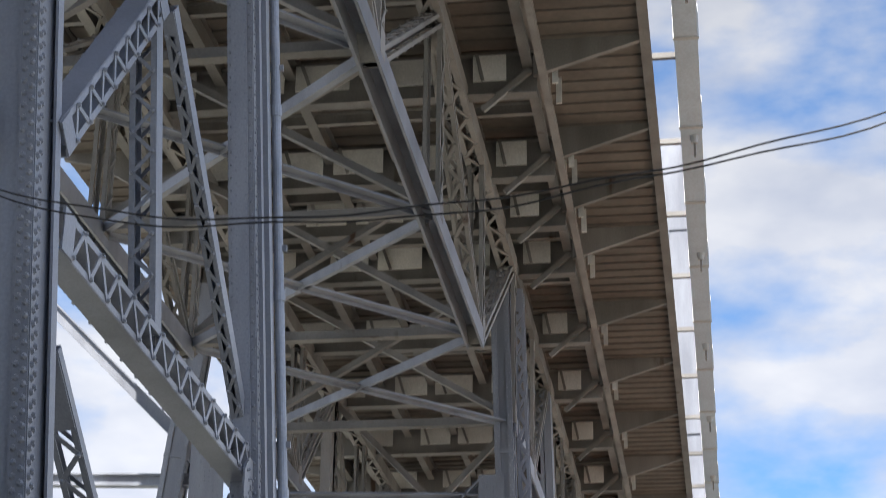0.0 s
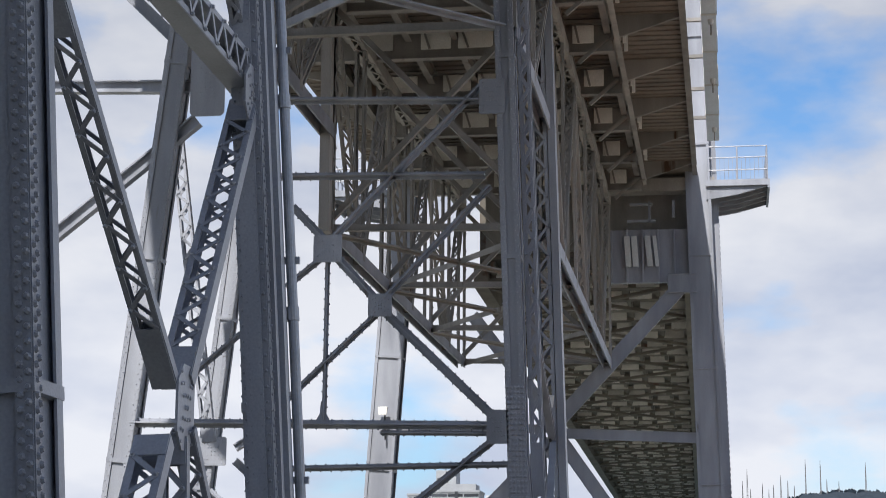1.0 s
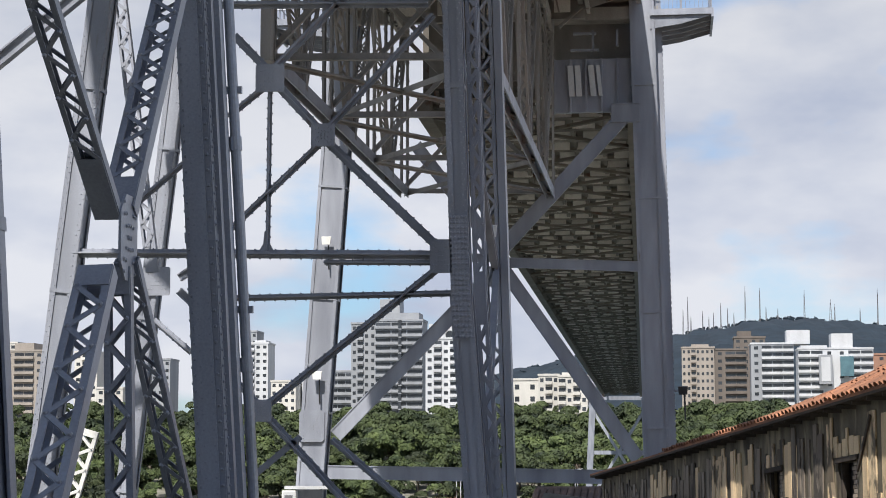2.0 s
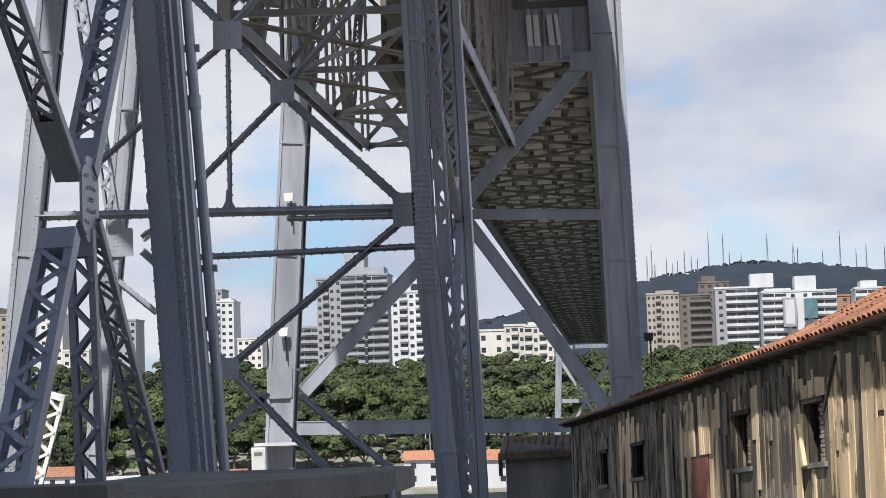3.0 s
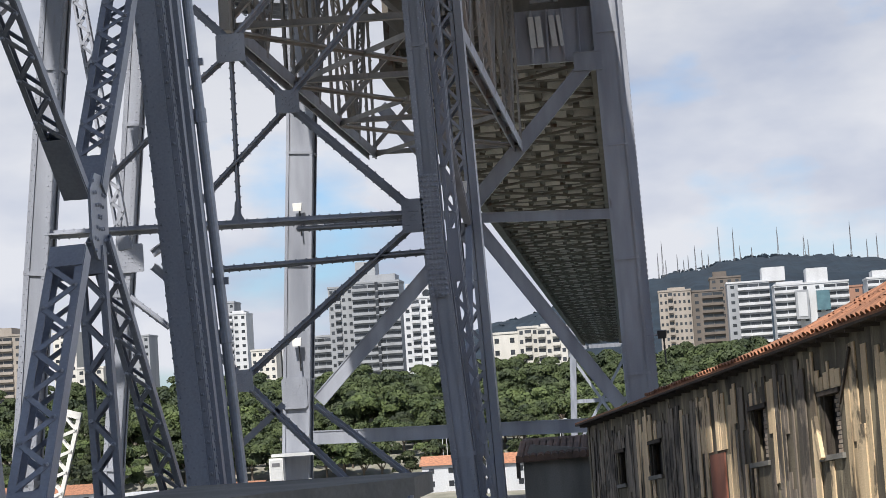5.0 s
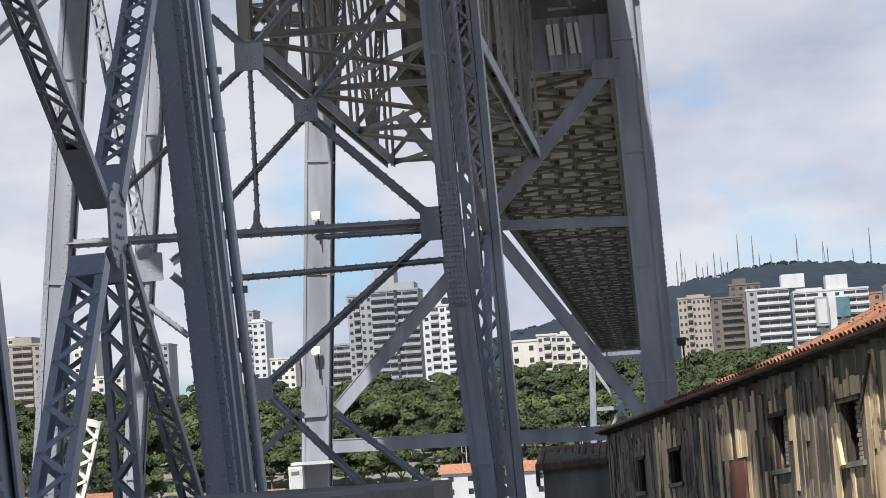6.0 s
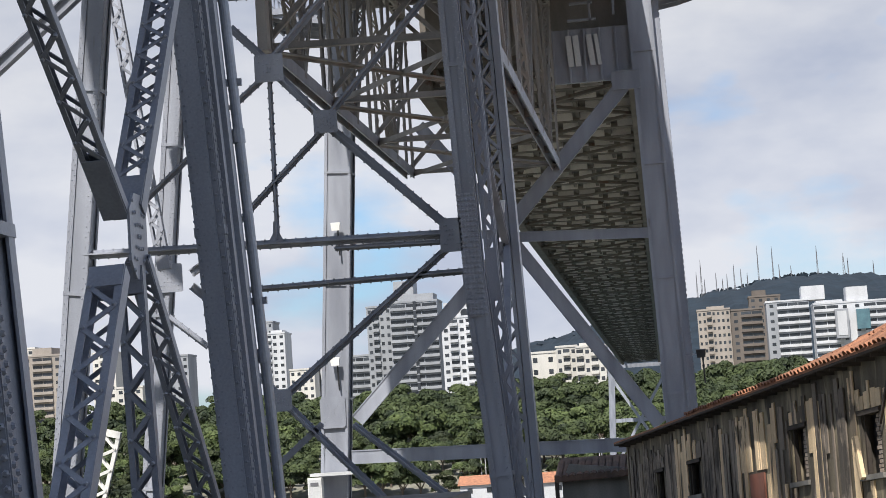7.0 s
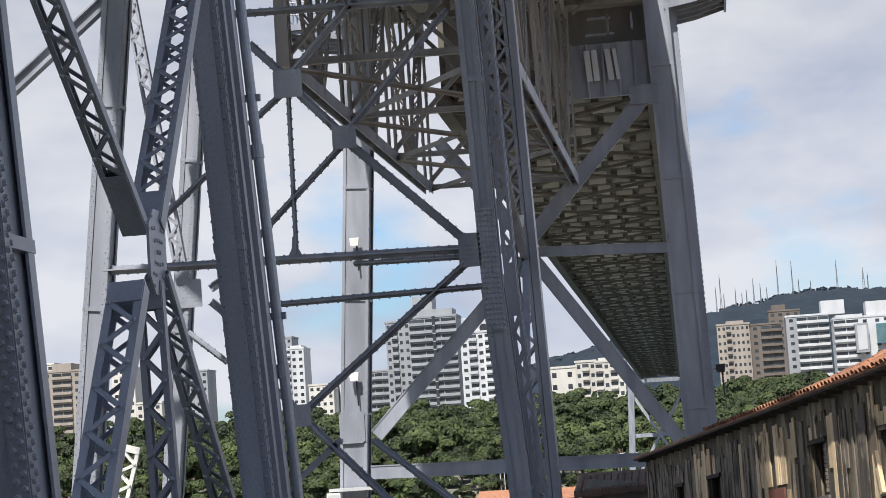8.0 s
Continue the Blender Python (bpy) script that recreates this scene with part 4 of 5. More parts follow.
WINDOWS = ((36.2, 37.2, 1.02, 2.14), (40.5, 41.5, 0.92, 2.02), (48.9, 50.0, 1.05, 1.85), (52.7, 53.5, 1.04, 1.90))
across = Vector((0.97, 0.25, 0)).normalized()


def slab_on_wall(s0, s1, h0, h1, out, deep):
    """A slab on the wall between s0 and s1, from h0 to h1 below the eave, its face out in front of the wall."""
    a = [(wx(s) - across.x * out, s - across.y * out, wz(s, h)) for s, h in ((s0, h1), (s1, h1), (s1, h0), (s0, h0))]
    return Solid().prism(a, across * deep)


edges = sorted({H0, H1} | {e for w in WINDOWS for e in w[:2]})
for a, b in zip(edges, edges[1:]):
    hole = [w for w in WINDOWS if w[0] <= a + 0.01 and w[1] >= b - 0.01]
    if hole:
        part("wall", slab_on_wall(a, b, 0.0, hole[0][2], 0, 0.3), PLASTER, house)
        part("wall", slab_on_wall(a, b, hole[0][3], 5.0, 0, 0.3), PLASTER, house)
    else:
        part("wall", slab_on_wall(a, b, 0.0, 5.0, 0, 0.3), PLASTER, house)
part("wall", Solid().prism([(wx(H1), H1, wz(H1, 5)), (wx(H1) + 6, H1 + 1.5, wz(H1, 5)), (wx(H1) + 6, H1 + 1.5, wz(H1, 0)), (wx(H1), H1, wz(H1, 0))], (0.05, -0.3, 0)), PLASTER, house)
part("wall", Solid().prism([(wx(H0), H0, wz(H0, 5)), (wx(H0) + 6, H0 + 1.5, wz(H0, 5)), (wx(H0) + 6, H0 + 1.5, wz(H0, 0)), (wx(H0), H0, wz(H0, 0))], (0.05, 0.3, 0)), PLASTER, house)
# Black sheets here and in the windows paint in the unlit rooms.
part("black_inner_sheet", Solid().prism([(wx(H0) + 3, H0 + 0.7, wz(H0, 5)), (wx(H1) + 3, H1 + 0.7, wz(H1, 5)), (wx(H1) + 3, H1 + 0.7, wz(H1, 0.1)), (wx(H0) + 3, H0 + 0.7, wz(H0, 0.1))], across * 0.2), BLACK, house)
for s0, s1, h0, h1 in WINDOWS:
    win = part("window", slab_on_wall(s0, s1, h0, h1, -0.22, 0.04), BLACK, house, "black sheet painted as the dark of a glassless window opening")
    part("sill", slab_on_wall(s0 - 0.12, s1 + 0.12, h1, h1 + 0.10, 0.07, 0.3), CONCRETE, win)
    part("lintel", slab_on_wall(s0 - 0.08, s1 + 0.08, h0 - 0.09, h0, 0.05, 0.2), TIMBER, win)
    part("frame", slab_on_wall(s0, s0 + 0.08, h0, h1, -0.05, 0.08), TIMBER, win)
    part("frame", slab_on_wall(s1 - 0.08, s1, h0, h1, -0.05, 0.08), TIMBER, win)
# openings half blocked with bare bricks
for s0, s1, h0, h1 in WINDOWS[:2]:
    rows = int((h1 - h0) / 0.085)
    for r in range(rows):
        for c in range(2):
            a = s0 + 0.10 + c * 0.20 + (0.05 if r % 2 else 0)
            part("brick", slab_on_wall(a, a + 0.185, h0 + r * 0.085 + 0.01, h0 + r * 0.085 + 0.078, -0.10 - 0.015 * random.random(), 0.10), BLOCKS, house)
part("shutter", slab_on_wall(43.5, 44.6, 1.66, 3.4, 0.04, 0.05), RED, house, "faded brick-red shutter")
# vertical boards of uneven width, worn through and fallen away in places
s = H0
while s < H1 - 0.3:
    w = random.uniform(0.11, 0.30)
    # worn also paints in the deck's shadow edge: ochre near, grey beyond 45.5.
    worn = noise.noise((s * 0.35, 4.0, 0)) + (0.30 if s > 45.5 else -0.22 if s < 37.5 or s > 42.5 else 0.05)
    cut = random.uniform(0.9, 3.2) if random.random() < 0.35 else 4.8
    spans = [(random.uniform(0.12, 0.7), cut)]
    if cut < 4.8:
        spans.append((cut + random.uniform(0.1, 0.8), 4.8))
    for top, bottom in spans:
        for a, b, c, d in WINDOWS:
            if a - 0.04 < s + w and b + 0.04 > s:
                top, bottom = (top, min(bottom, c - 0.1)) if top < c - 0.1 else (max(top, d + 0.12), bottom)
        if s + w > 43.4 and s < 44.7:
            bottom = min(bottom, 1.6)
        if bottom - top < 0.15 or random.random() < 0.13:
            continue
        mat = BOARD_GREY if worn + random.uniform(-0.12, 0.12) > 0.06 else BOARD
        part("board", slab_on_wall(s + 0.010, s + w - 0.010, top, bottom, 0.02 + random.uniform(0.0, 0.03), 0.03), mat, house)
    s += w
part("prop", Solid().bar((wx(35.3) - 0.07, 35.3, wz(35.3, 0.3)), (wx(36.0) - 0.07, 36.0, wz(36.0, 1.25)), across, 0.04, 0.06), TIMBER, house)
part("prop", Solid().bar((wx(37.3) - 0.1, 37.3, wz(37.3, 1.4)), (wx(37.0) - 0.12, 37.0, wz(37.0, 2.2)), across, 0.08, 0.14), BOARD, house)
part("eave_board", Solid().bar((wx(H0) - 0.18, H0, wz(H0, -0.02)), (wx(H1) - 0.18, H1, wz(H1, -0.02)), across, 0.36, 0.05), TIMBER, house, "dark rotten eave board")
for k in range(44):
    s = H0 + 0.75 * k + 0.2
    part("rafter_end", Solid().box((wx(s) - 0.34, s, wz(s, 0.09)), (wx(s) + 0.1, s + 0.08, wz(s, 0.02))), TIMBER, house)


def ridge(s):
    return 0.06 + 0.78 * max(0.0, (48.5 - s) / 13)


rs = [H0 + 0.5 * k for k in range(int((H1 - H0) / 0.5) + 1)]
base = Solid()
for a, b in zip(rs, rs[1:]):
    base.hexa([(wx(a) - 0.36, a, wz(a, -0.04)), (wx(b) - 0.36, b, wz(b, -0.04)), (wx(b) + 1.0, b + 0.25, wz(b, -ridge(b))), (wx(a) + 1.0, a + 0.25, wz(a, -ridge(a))),
               (wx(a) - 0.36, a, wz(a, -0.09)), (wx(b) - 0.36, b, wz(b, -0.09)), (wx(b) + 1.0, b + 0.25, wz(b, -ridge(b) - 0.05)), (wx(a) + 1.0, a + 0.25, wz(a, -ridge(a) - 0.05))])
part("roof_deck", base, TILE, house)
back = Solid()
for a, b in zip(rs, rs[1:]):
    back.hexa([(wx(a) + 1.0, a + 0.25, wz(a, -ridge(a))), (wx(b) + 1.0, b + 0.25, wz(b, -ridge(b))), (wx(b) + 6.2, b + 1.5, wz(b, 0.3)), (wx(a) + 6.2, a + 1.5, wz(a, 0.3)),
               (wx(a) + 1.0, a + 0.25, wz(a, -ridge(a) - 0.05)), (wx(b) + 1.0, b + 0.25, wz(b, -ridge(b) - 0.05)), (wx(b) + 6.2, b + 1.5, wz(b, 0.2)), (wx(a) + 6.2, a + 1.5, wz(a, 0.2))])
part("roof_back", back, TILE, house)


def tile_mesh():
    s = Solid()
    n = 6
    for e, r in ((0.0, 0.105), (0.46, 0.085)):
        s.v += [(e, math.cos(math.pi * i / n) * r, math.sin(math.pi * i / n) * r * 0.8) for i in range(n + 1)]
        s.v += [(e, math.cos(math.pi * i / n) * (r - 0.015), math.sin(math.pi * i / n) * (r - 0.015) * 0.8) for i in range(n + 1)]
    m = n + 1
    s.f += [(i, i + 1, 2 * m + i + 1, 2 * m + i) for i in range(n)] + [(m + i + 1, m + i, 3 * m + i, 3 * m + i + 1) for i in range(n)]
    s.f += [(i + 1, i, m + i, m + i + 1) for i in range(n)]
    me = s.mesh("roof_tile")
    me.materials.append(TILE)
    return me


TILE_MESH = tile_mesh()
rest = Solid()
for k in range(int((49.0 - 29.0) / 0.23)):
    s = 29.0 + 0.23 * k
    for r in range(4):
        t = r / 4
        rise = ridge(s) - 0.04
        x, y, z = wx(s) - 0.40 + 1.36 * t, s + 0.25 * t, wz(s, -0.07 - rise * t) + 0.01
        m = Matrix.Translation((x, y, z + random.uniform(-0.012, 0.02))) @ Matrix.Rotation(-math.atan2(rise, 1.36), 4, "Y") @ Matrix.Rotation(radians(12 + random.uniform(-4, 4)), 4, "Z")
        if r < 3 and s > 30:
            ob = part("roof_tile", TILE_MESH, TILE, house)
            ob.matrix_basis = m
        else:
            b = len(rest.v)
            rest.v += [tuple(m @ v.co) for v in TILE_MESH.vertices]
            rest.f += [tuple(b + i for i in p.vertices) for p in TILE_MESH.polygons]
part("roof_tiles", rest, TILE, house, "", "stuff")

# small outbuilding at the foot of the tower
shed = thing("outbuilding", (-2.9, 62, -3), "low grey plastered outbuilding with a worn tile roof", "shed")
part("wall", Solid().box((-4.15, 60, -4.2), (-1.1, 63.5, -0.15)), CONCRETE, shed)
part("gable", Solid().prism([(-4.15, 60.0, -0.15), (-1.1, 60.0, -0.15), (-1.1, 60.0, 0.1), (-3.9, 60.0, 0.42)], (0, 0.2, 0)), CONCRETE, shed)
for k in range(15):
    x = -4.25 + 0.22 * k
    part("roof_tile", Solid().tube((x, 59.7, -0.02 + 0.008 * k), (x, 62, 0.42 + 0.008 * k), 0.12, 8), DULLTILE, shed)
part("roof_deck", Solid().prism([(-4.35, 59.75, -0.12), (-0.95, 59.75, -0.02), (-0.95, 63.6, 0.5), (-4.35, 63.6, 0.5)], (0, 0, 0.06)), DULLTILE, shed)
part("beam", Solid().bar((-4.3, 59.8, -0.6), (-4.3, 59.8, 0.1), (1, 0, 0), 0.12, 0.12), TIMBER, shed)


# ---------------------------------------------------------------- far shore: houses, buildings
MESHES = {}


def put_box(name, mat, parent, x, y, z, w, d, h):
    """A box part that shares its mesh with boxes of the same size; x is its middle, y its front, z its foot."""
    key = (name, mat.name, round(w, 2), round(d, 2), round(h, 2))
    if key not in MESHES:
        me = Solid().box((-w / 2, 0, 0), (w / 2, d, h)).mesh(name)
        me.materials.append(mat)
        MESHES[key] = me
    ob = part(name, MESHES[key], mat, parent)
    ob.matrix_basis = Matrix.Translation((x, y, z))
    return ob


def tower_block(x0, x1, y, top, storeys, bays, mat, label, foot=2.0, deep=14.0, penthouse=(), balconies=(), gap=3.0, sub=None, trim_mat=None):
    """A block of flats: body, a window in each bay of each storey, balconies in the bays named, roof boxes."""
    b = thing("apartment_building", ((x0 + x1) / 2, y, foot), label, "building", "apartment buildings")
    trim_mat = trim_mat or mat
    part("wall", Solid().box((x0, y, foot), (x1, y + deep, top)), mat, b)
    part("parapet", Solid().box((x0 - 0.25, y - 0.25, top - 0.1), (x1 + 0.25, y + deep + 0.2, top + 0.6)), trim_mat, b)
    bw = (x1 - x0) / bays
    for f in range(storeys):
        z = top - (f + 1) * gap + 0.5
        for i in range(bays):
            x = x0 + (i + 0.5) * bw
            if i in balconies:
                # Dark box flush on the wall paints the recess shade behind a balcony.
                put_box("balcony_opening", GLASS, b, x, y - 0.03, z, bw * 0.94, 0.1, gap * 0.62)
                bal = put_box("balcony", trim_mat, b, x, y - 1.1, z - 0.45, bw * 1.0, 1.06, gap * 0.36)
            else:
                put_box("window", GLASS, b, x, y - 0.04, z + 0.35, min(1.5, bw * 0.5), 0.1, gap * 0.42)
    for q, (px0, px1, h) in enumerate(penthouse):
        part("roof_house", Solid().box((px0, y + 1.5 - 0.4 * q, top + 0.02 * q), (px1, y + deep - 2, top + h)), trim_mat, b)
    return b


tower_block(5.2, 18.2, 780, 44.2, 10, 7, BEIGE, "beige block of flats with small dark paired windows", balconies=(2,), penthouse=((9, 16, 1.6),), gap=2.95)
tower_block(18.3, 31.0, 781, 43.4, 10, 3, TAN, "brown block of flats with rows of dark balconies", balconies=(1, 2), gap=2.95)
tower_block(28.5, 42.0, 850, 52.4, 6, 4, TAN, "brown block with a sloped roof house behind others", penthouse=((30, 36, 3),))
tower_block(32.0, 48.5, 762, 44.6, 11, 4, GREYWALL, "white block of flats with long balcony bands", balconies=(1, 2, 3), penthouse=((46.0, 55.0, 5.5),), gap=3.0, trim_mat=WHITEWALL)
tower_block(48.9, 77.0, 742, 41.4, 10, 6, WHITEWALL, "white and grey block of flats with large glazed bay", balconies=(0, 1, 4, 5), penthouse=((61.5, 69.6, 6.0), (50, 60, 1.5)), gap=3.0)
glazed = thing("glazed_bay", (63, 738, 25), "tall pale framed glazing on a white building", "facade")
part("frame", Solid().box((56.5, 738.5, 28.0), (61.5, 741.9, 39.0)), GREYWALL, glazed)
part("pane", Solid().box((57.3, 738.3, 29.0), (60.7, 738.6, 38.2)), WHITEWALL, glazed)
part("pane", Solid().box((64.5, 739.5, 31.0), (69.5, 741.9, 38.5)), BLUEGLASS, glazed)
tower_block(81.8, 104.0, 722, 40.6, 8, 5, WHITEWALL, "white block of flats with dark window bands", balconies=(0, 1, 2, 3, 4), penthouse=((84, 90, 3),))
tower_block(76.0, 84.0, 760, 40.0, 6, 2, REDBRICK, "narrow reddish brick block between white ones")
tower_block(-116.8, -107.6, 702, 49.8, 12, 4, GREYWALL, "grey and white tower block with dark vertical strips", balconies=(1,), gap=3.0)
tower_block(-106.0, -88.6, 690, 50.0, 13, 3, GREYWALL, "tall pale tower block with curved balcony bands", balconies=(0, 1, 2), penthouse=((-104.5, -97.2, 8.0), (-103, -90, 3.0)), gap=2.9)
stairs = thing("stair_strip", (-96.6, 689, 10), "dark glazed stair strip running up a pale tower block", "facade")
part("pane", Solid().box((-97.3, 688.5, 8), (-96.2, 689.9, 50.2)), GLASS, stairs)
for k in range(14):
    part("transom", Solid().box((-97.35, 688.42, 9 + 2.9 * k), (-96.15, 688.5, 9.35 + 2.9 * k)), GREYWALL, stairs)
d = tower_block(-85.0, -73.5, 670, 42.0, 10, 4, WHITEWALL, "white tower block with a round roof window", balconies=(1, 3), penthouse=((-84.0, -74.5, 5.5),), gap=2.9)
part("round_window", Solid().tube((-76.6, 671.6, 43.6), (-76.6, 671.3, 43.6), 1.5, 16), GLASS, d)
tower_block(-53.0, -37.5, 640, 26.3, 2, 3, CREAM, "long low white building with plain walls", gap=4.0)
tower_block(-43.0, -36.2, 636, 27.6, 5, 3, CREAM, "low white building with a dark stair slot", balconies=(1,), gap=3.0)
tower_block(-36.0, -26.5, 630, 26.9, 5, 4, CREAM, "low white building with dark window slots", balconies=(0, 2), penthouse=((-35, -31, 1.5),), gap=3.0)
tower_block(-177.5, -168.8, 800, 48.6, 10, 3, WHITEWALL, "narrow white tower block with dark windows", balconies=(0,), penthouse=((-175, -170, 1.5),))
tower_block(-181.5, -177.0, 815, 54.6, 11, 2, GREYWALL, "slim grey tower block")
tower_block(-157.0, -147.0, 750, 30.5, 4, 4, CREAM, "low cream building above the trees", gap=3.0)
tower_block(-146.5, -138.0, 760, 33.0, 4, 3, WHITEWALL, "low white building with dark windows", gap=3.0)
tower_block(-128.0, -119.0, 720, 33.0, 5, 3, GREYWALL, "grey building behind the trees", balconies=(0, 1, 2))
tower_block(-214.0, -206.0, 780, 41.0, 6, 3, GREYWALL, "distant grey block of flats")
tower_block(-202.0, -196.0, 830, 34.0, 4, 3, WHITEWALL, "distant white block of flats")
tower_block(-249.0, -233.5, 700, 40.5, 9, 4, BEIGE, "cream tower block with balconies in the middle", balconies=(1, 2), penthouse=((-245.5, -238, 3.2),), gap=2.9)
tower_block(-228.0, -219.0, 720, 41.0, 9, 3, CREAM, "cream tower block behind the steelwork", balconies=(1,))
tower_block(-272.0, -258.0, 740, 46.0, 9, 4, CREAM, "pale tower block at the edge of town", balconies=(2,))
tower_block(-210.0, -200.0, 690, 26.0, 4, 3, CREAM, "low cream building among trees")


def shore_house(x0, x1, y, eave, ridge_h, label, tiled):
    h = thing("shore_house", ((x0 + x1) / 2, y, -18), label, "house", "houses along the shore")
    part("wall", Solid().box((x0, y, -19.0), (x1, y + 9, eave)), WHITEWALL, h)
    if tiled:
        part("roof", Solid().prism([(x0 - 0.5, y - 0.7, eave - 0.1), (x0 - 0.5, y + 9.7, eave - 0.1), (x0 - 0.5, y + 4.5, ridge_h)], (x1 - x0 + 1.0, 0, 0)), TILE, h, "orange tile roof")
    else:
        part("parapet", Solid().box((x0 - 0.2, y - 0.2, eave), (x1 + 0.2, y + 9.2, ridge_h)), WHITEWALL, h)
    n = max(2, int((x1 - x0) / 3.2))
    for i in range(n):
        put_box("window", GLASS, h, x0 + (i + 0.5) * (x1 - x0) / n, y - 0.04, eave - 2.0, 1.2, 0.1, 1.2)
        put_box("window", GLASS, h, x0 + (i + 0.5) * (x1 - x0) / n, y - 0.04, eave - 5.0, 1.2, 0.1, 1.3)
    return h


# (first x, last x, eave, ridge, orange roof or flat white parapet)
for x0, x1, y, eave, top, tiled in ((-186, -174, 437, -11.5, -9.4, True), (-171, -160, 436, -12.6, -12.0, False), (-156, -146, 438, -11.4, -9.6, True), (-141, -127, 437, -11.9, -9.8, True),
                                    (-123, -112, 436, -13.0, -12.4, False), (-104, -91, 437, -13.0, -11.4, True), (-66, -55, 437, -12.6, -12.1, False), (-54, -45, 441, -10.4, -8.4, True),
                                    (-44, -38, 438, -13.0, -12.4, False), (-37.5, -29, 440, -10.8, -8.6, True), (-26, -14, 438, -11.6, -9.8, True)):
    shore_house(x0, x1, y, eave, top, "small white shore house with an orange tile roof" if tiled else "low white flat-roofed shore building", tiled)


# ---------------------------------------------------------------- trees
def crown_mesh(seed, leaves=1900):
    rnd = random.Random(seed)
    s = Solid()
    lobes = [(rnd.uniform(-4.0, 4.0), rnd.uniform(-3.2, 3.2), rnd.uniform(3.0, 7.4), rnd.uniform(1.2, 2.4)) for _ in range(9)]
    for i in range(leaves):
        lx, ly, lz, lr = rnd.choice(lobes)
        a, u = rnd.uniform(0, 2 * math.pi), rnd.uniform(-0.15, 1)
        n = Vector((math.cos(a) * math.sqrt(1 - u * u), math.sin(a) * math.sqrt(1 - u * u), u * 0.62))
        c = Vector((lx, ly, lz)) + n * lr * rnd.uniform(0.86, 1.06)
        n = (n + Vector((rnd.uniform(-0.6, 0.6), rnd.uniform(-0.6, 0.6), rnd.uniform(-0.2, 0.8)))).normalized()
        t = n.orthogonal().normalized()
        t = (Matrix.Rotation(rnd.uniform(0, 6.28), 3, n) @ t)
        w = n.cross(t)
        r = rnd.uniform(0.26, 0.55)
        b = len(s.v)
        s.v += [tuple(c - t * r), tuple(c + w * r * 0.6 + n * 0.08), tuple(c + t * r), tuple(c - w * r * 0.6 + n * 0.08)]
        s.f.append((b, b + 1, b + 2, b + 3))
    me = s.mesh("crown")
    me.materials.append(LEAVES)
    return me


def trunk_mesh(seed):
    rnd = random.Random(seed)
    s = Solid().tube((0, 0, -2.0), (0.1, 0.05, 3.0), 0.32, 8, 0.2)
    for i in range(5):
        a = rnd.uniform(0, 6.28)
        s.tube((0.1, 0.05, rnd.uniform(2, 3)), (math.cos(a) * 2.2, math.sin(a) * 2.0, rnd.uniform(4, 6)), 0.16, 6, 0.05)
    me = s.mesh("trunk")
    me.materials.append(BARK)
    return me


CROWNS = [crown_mesh(11 + i) for i in range(6)]
TRUNKS = [trunk_mesh(31 + i) for i in range(3)]


def tree(x, y, z, size, k):
    t = new("tree")
    t.matrix_basis = Matrix.Translation((x, y, z)) @ Matrix.Rotation(random.uniform(0, 6.28), 4, "Z") @ Matrix.Scale(size, 4)
    tagged(t, random.choice(("leafy green tree with a broad uneven crown", "dense dark green tree on the far bank", "tropical tree with layered light green foliage")), "tree", "trees on the far bank")
    for name, me in (("crown", CROWNS[k % 6]), ("trunk", TRUNKS[k % 3])):
        ob = new(name, me)
        ob.parent = t
    return t


k = 0
grove_v, grove_f = [], []


def grove_tree(x, y, z, size, k):
    """One crown of the woods behind, joined into one mesh."""
    me = CROWNS[k % 6]
    co = np.empty(len(me.vertices) * 3)
    me.vertices.foreach_get("co", co)
    a = random.uniform(0, 6.28)
    turn = np.array([[math.cos(a), -math.sin(a), 0], [math.sin(a), math.cos(a), 0], [0, 0, 1]])
    co = co.reshape(-1, 3) @ turn.T * size + (x, y, z)
    grove_f.append(np.arange(len(co)).reshape(-1, 4) + sum(len(v) for v in grove_v))
    grove_v.append(co)


for row in range(11):
    y = 456 + row * 15
    x = -190 + random.uniform(0, 6)
    while x < 45:
        yy = y + random.uniform(-7, 7)
        size = random.uniform(1.0, 1.65) * (0.8 if row < 2 else 1.0)
        (tree if row < 6 else grove_tree)(x, yy, ground_height(x, yy) - 0.2, size, k)
        k += 1
        x += random.uniform(4.0, 7.0) if row < 3 else random.uniform(5.5, 10.0)
for x in range(-42, 40):
    grove_tree(x * 6.0 + random.uniform(-2, 2), 640 + random.uniform(-16, 16), ground_height(x * 6.0, 640) - 0.5, random.uniform(0.9, 1.3), k)
    k += 1
woods = bpy.data.meshes.new("woodland")
woods.from_pydata(np.concatenate(grove_v).tolist(), [], np.concatenate(grove_f).tolist())
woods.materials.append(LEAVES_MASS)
tagged(new("woodland", woods), "dense green woodland crowns behind the nearer trees", "woodland", "", "stuff")
for i in range(8):
    x = -50 + 22 * random.random() * i * 0.4
    lampp = thing("shore_lamp_post", (x, 452, -14), "thin pale lamp post among the trees", "lamp post", "shore lamp posts")
    part("pole", Solid().tube((x, 452, -14), (x, 452, -2), 0.12, 6, 0.07), LIGHT, lampp)
    part("arm", Solid().tube((x, 452, -2), (x + 1.2, 452, -1.7), 0.06, 6), LIGHT, lampp)


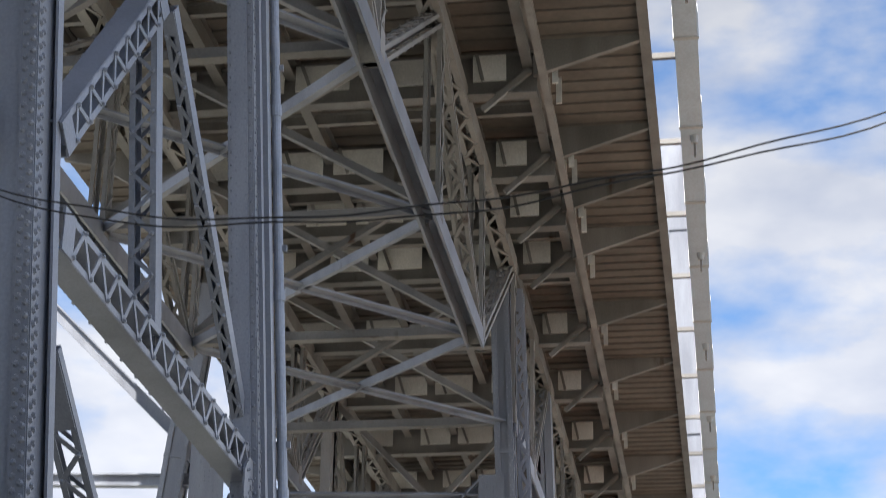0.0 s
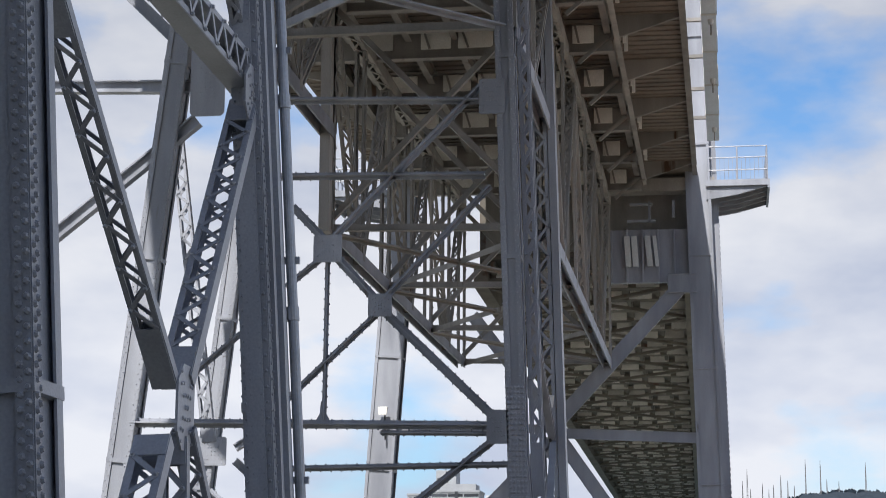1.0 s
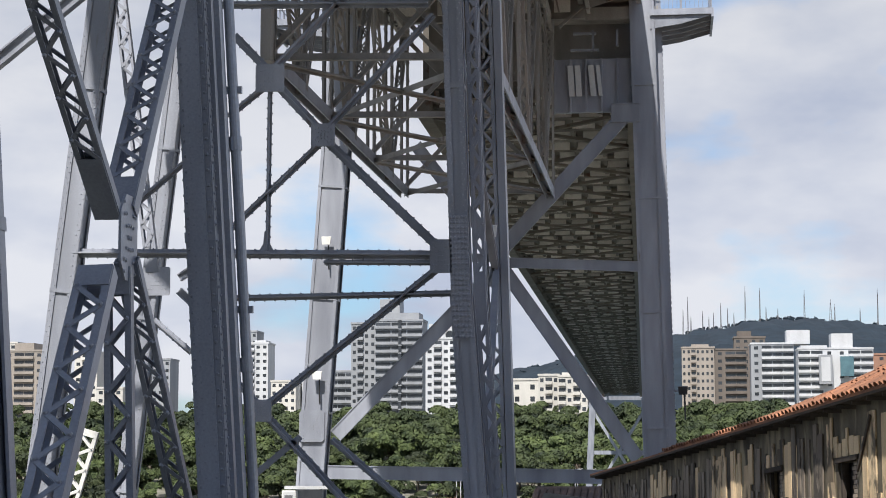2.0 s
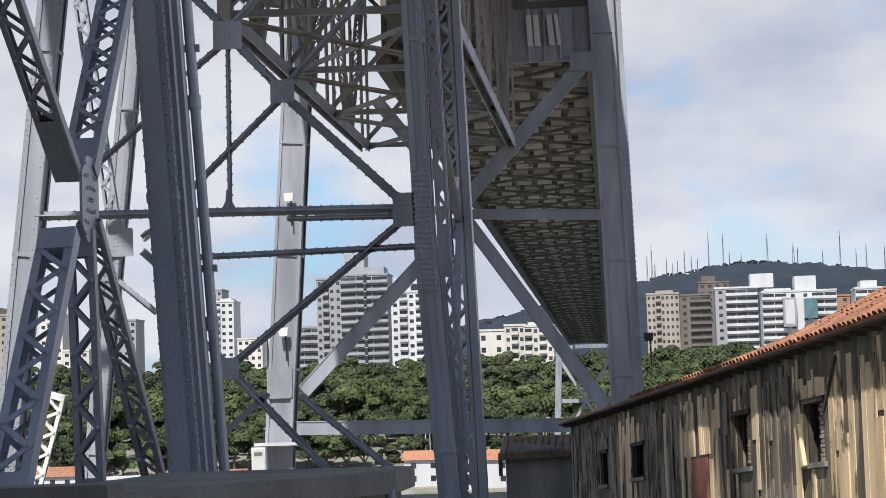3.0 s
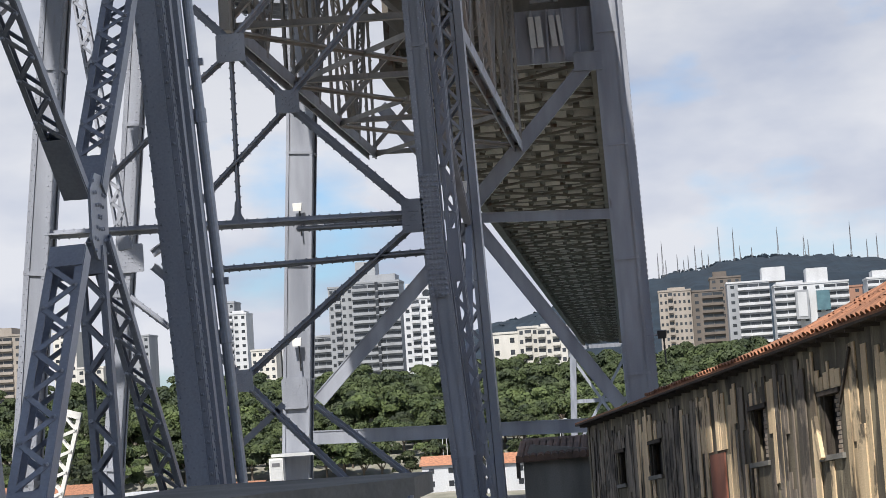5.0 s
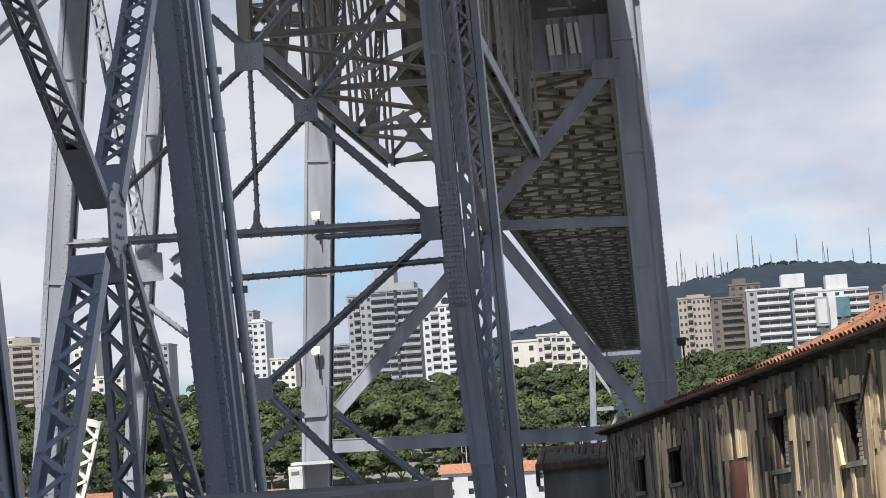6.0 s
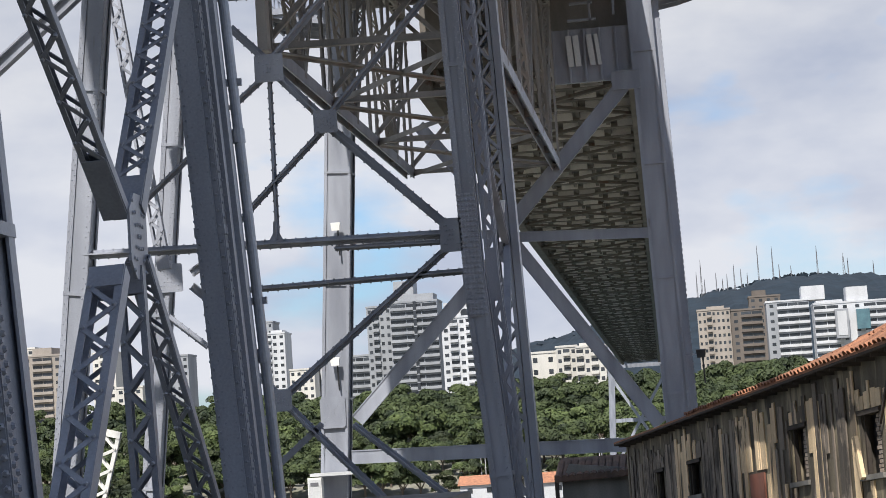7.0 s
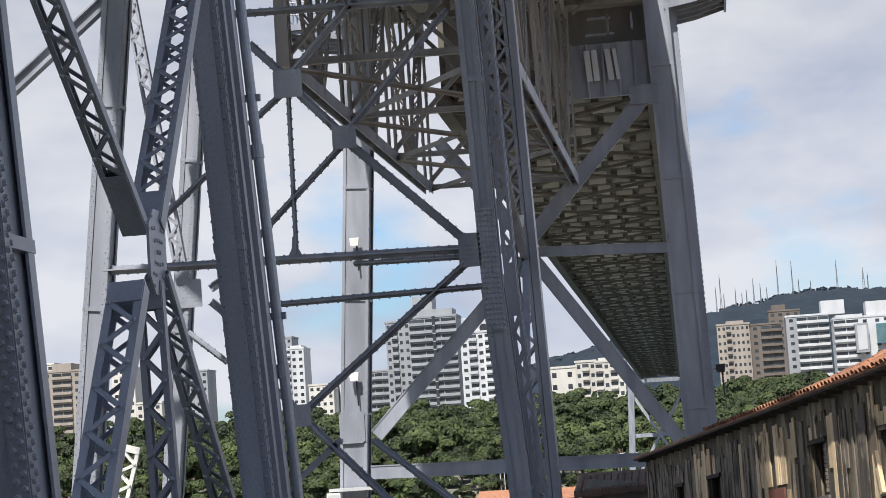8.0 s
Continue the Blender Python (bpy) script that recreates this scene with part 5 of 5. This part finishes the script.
# ---------------------------------------------------------------- wooded hill with masts
def ridge_height(x):
    pts = ((-2600, 40), (-900, 45), (-420, 50), (-300, 78), (-210, 103), (-139, 119), (24, 155), (98, 167), (149, 173), (220, 167), (278, 160), (320, 150), (700, 110), (2600, 60))
    for (a, h0), (b, h1) in zip(pts, pts[1:]):
        if x <= b:
            return h0 + (h1 - h0) * (x - a) / (b - a)
    return 60


hill = Solid()
hx = [-2500, -1500, -900] + [-600 + 7.5 * i for i in range(160)] + [700, 1200, 2500]
steps = (0.0, 0.25, 0.5, 0.7, 0.85, 0.95, 1.0, 0.6, 0.0)
for j, f in enumerate(steps):
    y = 1500 + 1000 * (j / 6)
    for x in hx:
        rough = 6.0 * noise.noise((x * 0.045, y * 0.01, 3.0)) + 3.5 * noise.noise((x * 0.16, y * 0.05, 9.0))
        hill.v.append((x, y, ridge_height(x) * f + rough * min(1, f * 1.5) - (8 if f == 0 else 0)))
n = len(hx)
hill.f = [(j * n + i, j * n + i + 1, (j + 1) * n + i + 1, (j + 1) * n + i) for j in range(len(steps) - 1) for i in range(n - 1)]
whole("hill", hill, WOODS, "distant forested hill with blue haze painted into its colour", "hill", "", "structure")
tufts = Solid()
for i in range(900):
    x = random.uniform(-300, 420)
    f = random.choice((0.8, 0.9, 1.0, 1.0))
    z = ridge_height(x) * f
    r = random.uniform(2.0, 5.0)
    y = 2500 - (1 - f) * 1500
    c = Vector((x, y, z + random.uniform(-1, 3)))
    for q in range(5):
        a = Vector((random.uniform(-1, 1), random.uniform(-0.5, 0.5), random.uniform(-0.2, 1))) * r * 0.7
        e = Vector((random.uniform(-1, 1), 0.3, random.uniform(-1, 1))).normalized() * r * 0.6
        g = Vector((-e.z, 0.2, e.x))
        b = len(tufts.v)
        tufts.v += [tuple(c + a - e), tuple(c + a - g * 0.7), tuple(c + a + e), tuple(c + a + g * 0.7)]
        tufts.f.append((b, b + 1, b + 2, b + 3))
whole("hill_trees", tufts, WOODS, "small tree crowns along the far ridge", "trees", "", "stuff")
for x, h, w in ((19, 32, 1.0), (25, 44, 1.3), (29, 22, 1.0), (44, 26, 0.8), (58, 22, 0.7), (67.3, 31, 1.0), (76, 24, 0.8), (98.6, 45, 1.0), (117.3, 41, 0.9), (125, 20, 0.7), (173.7, 37, 1.2), (206.7, 29, 2.2), (212, 24, 0.8), (243.8, 22, 0.8), (266, 46, 1.0), (286, 28, 0.8), (298.8, 36, 1.0), (322, 38, 0.9), (140, 16, 0.6), (52, 18, 0.6), (84, 18, 0.6)):
    mast = thing("radio_mast", (x, 2495, ridge_height(x)), "slender grey lattice radio mast on the ridge", "mast", "radio masts")
    z0 = ridge_height(x) - 3
    body = Solid()
    for a in (-1, 1):
        body.bar((x + a * w * 0.8, 2495, z0), (x + a * w * 0.15, 2495, z0 + h), (1, 0, 0), 0.7, 0.6)
    for q in range(8):
        e = w * (0.8 - 0.65 * q / 8)
        body.bar((x - e, 2495, z0 + h * q / 8), (x + e, 2495, z0 + h * (q + 0.6) / 8), (0, 1, 0), 0.3, 0.3)
    part("lattice", body, MAST, mast)
    part("antenna", Solid().tube((x, 2495, z0 + h), (x, 2495, z0 + h * 1.18), 0.45, 6, 0.2), MAST, mast)
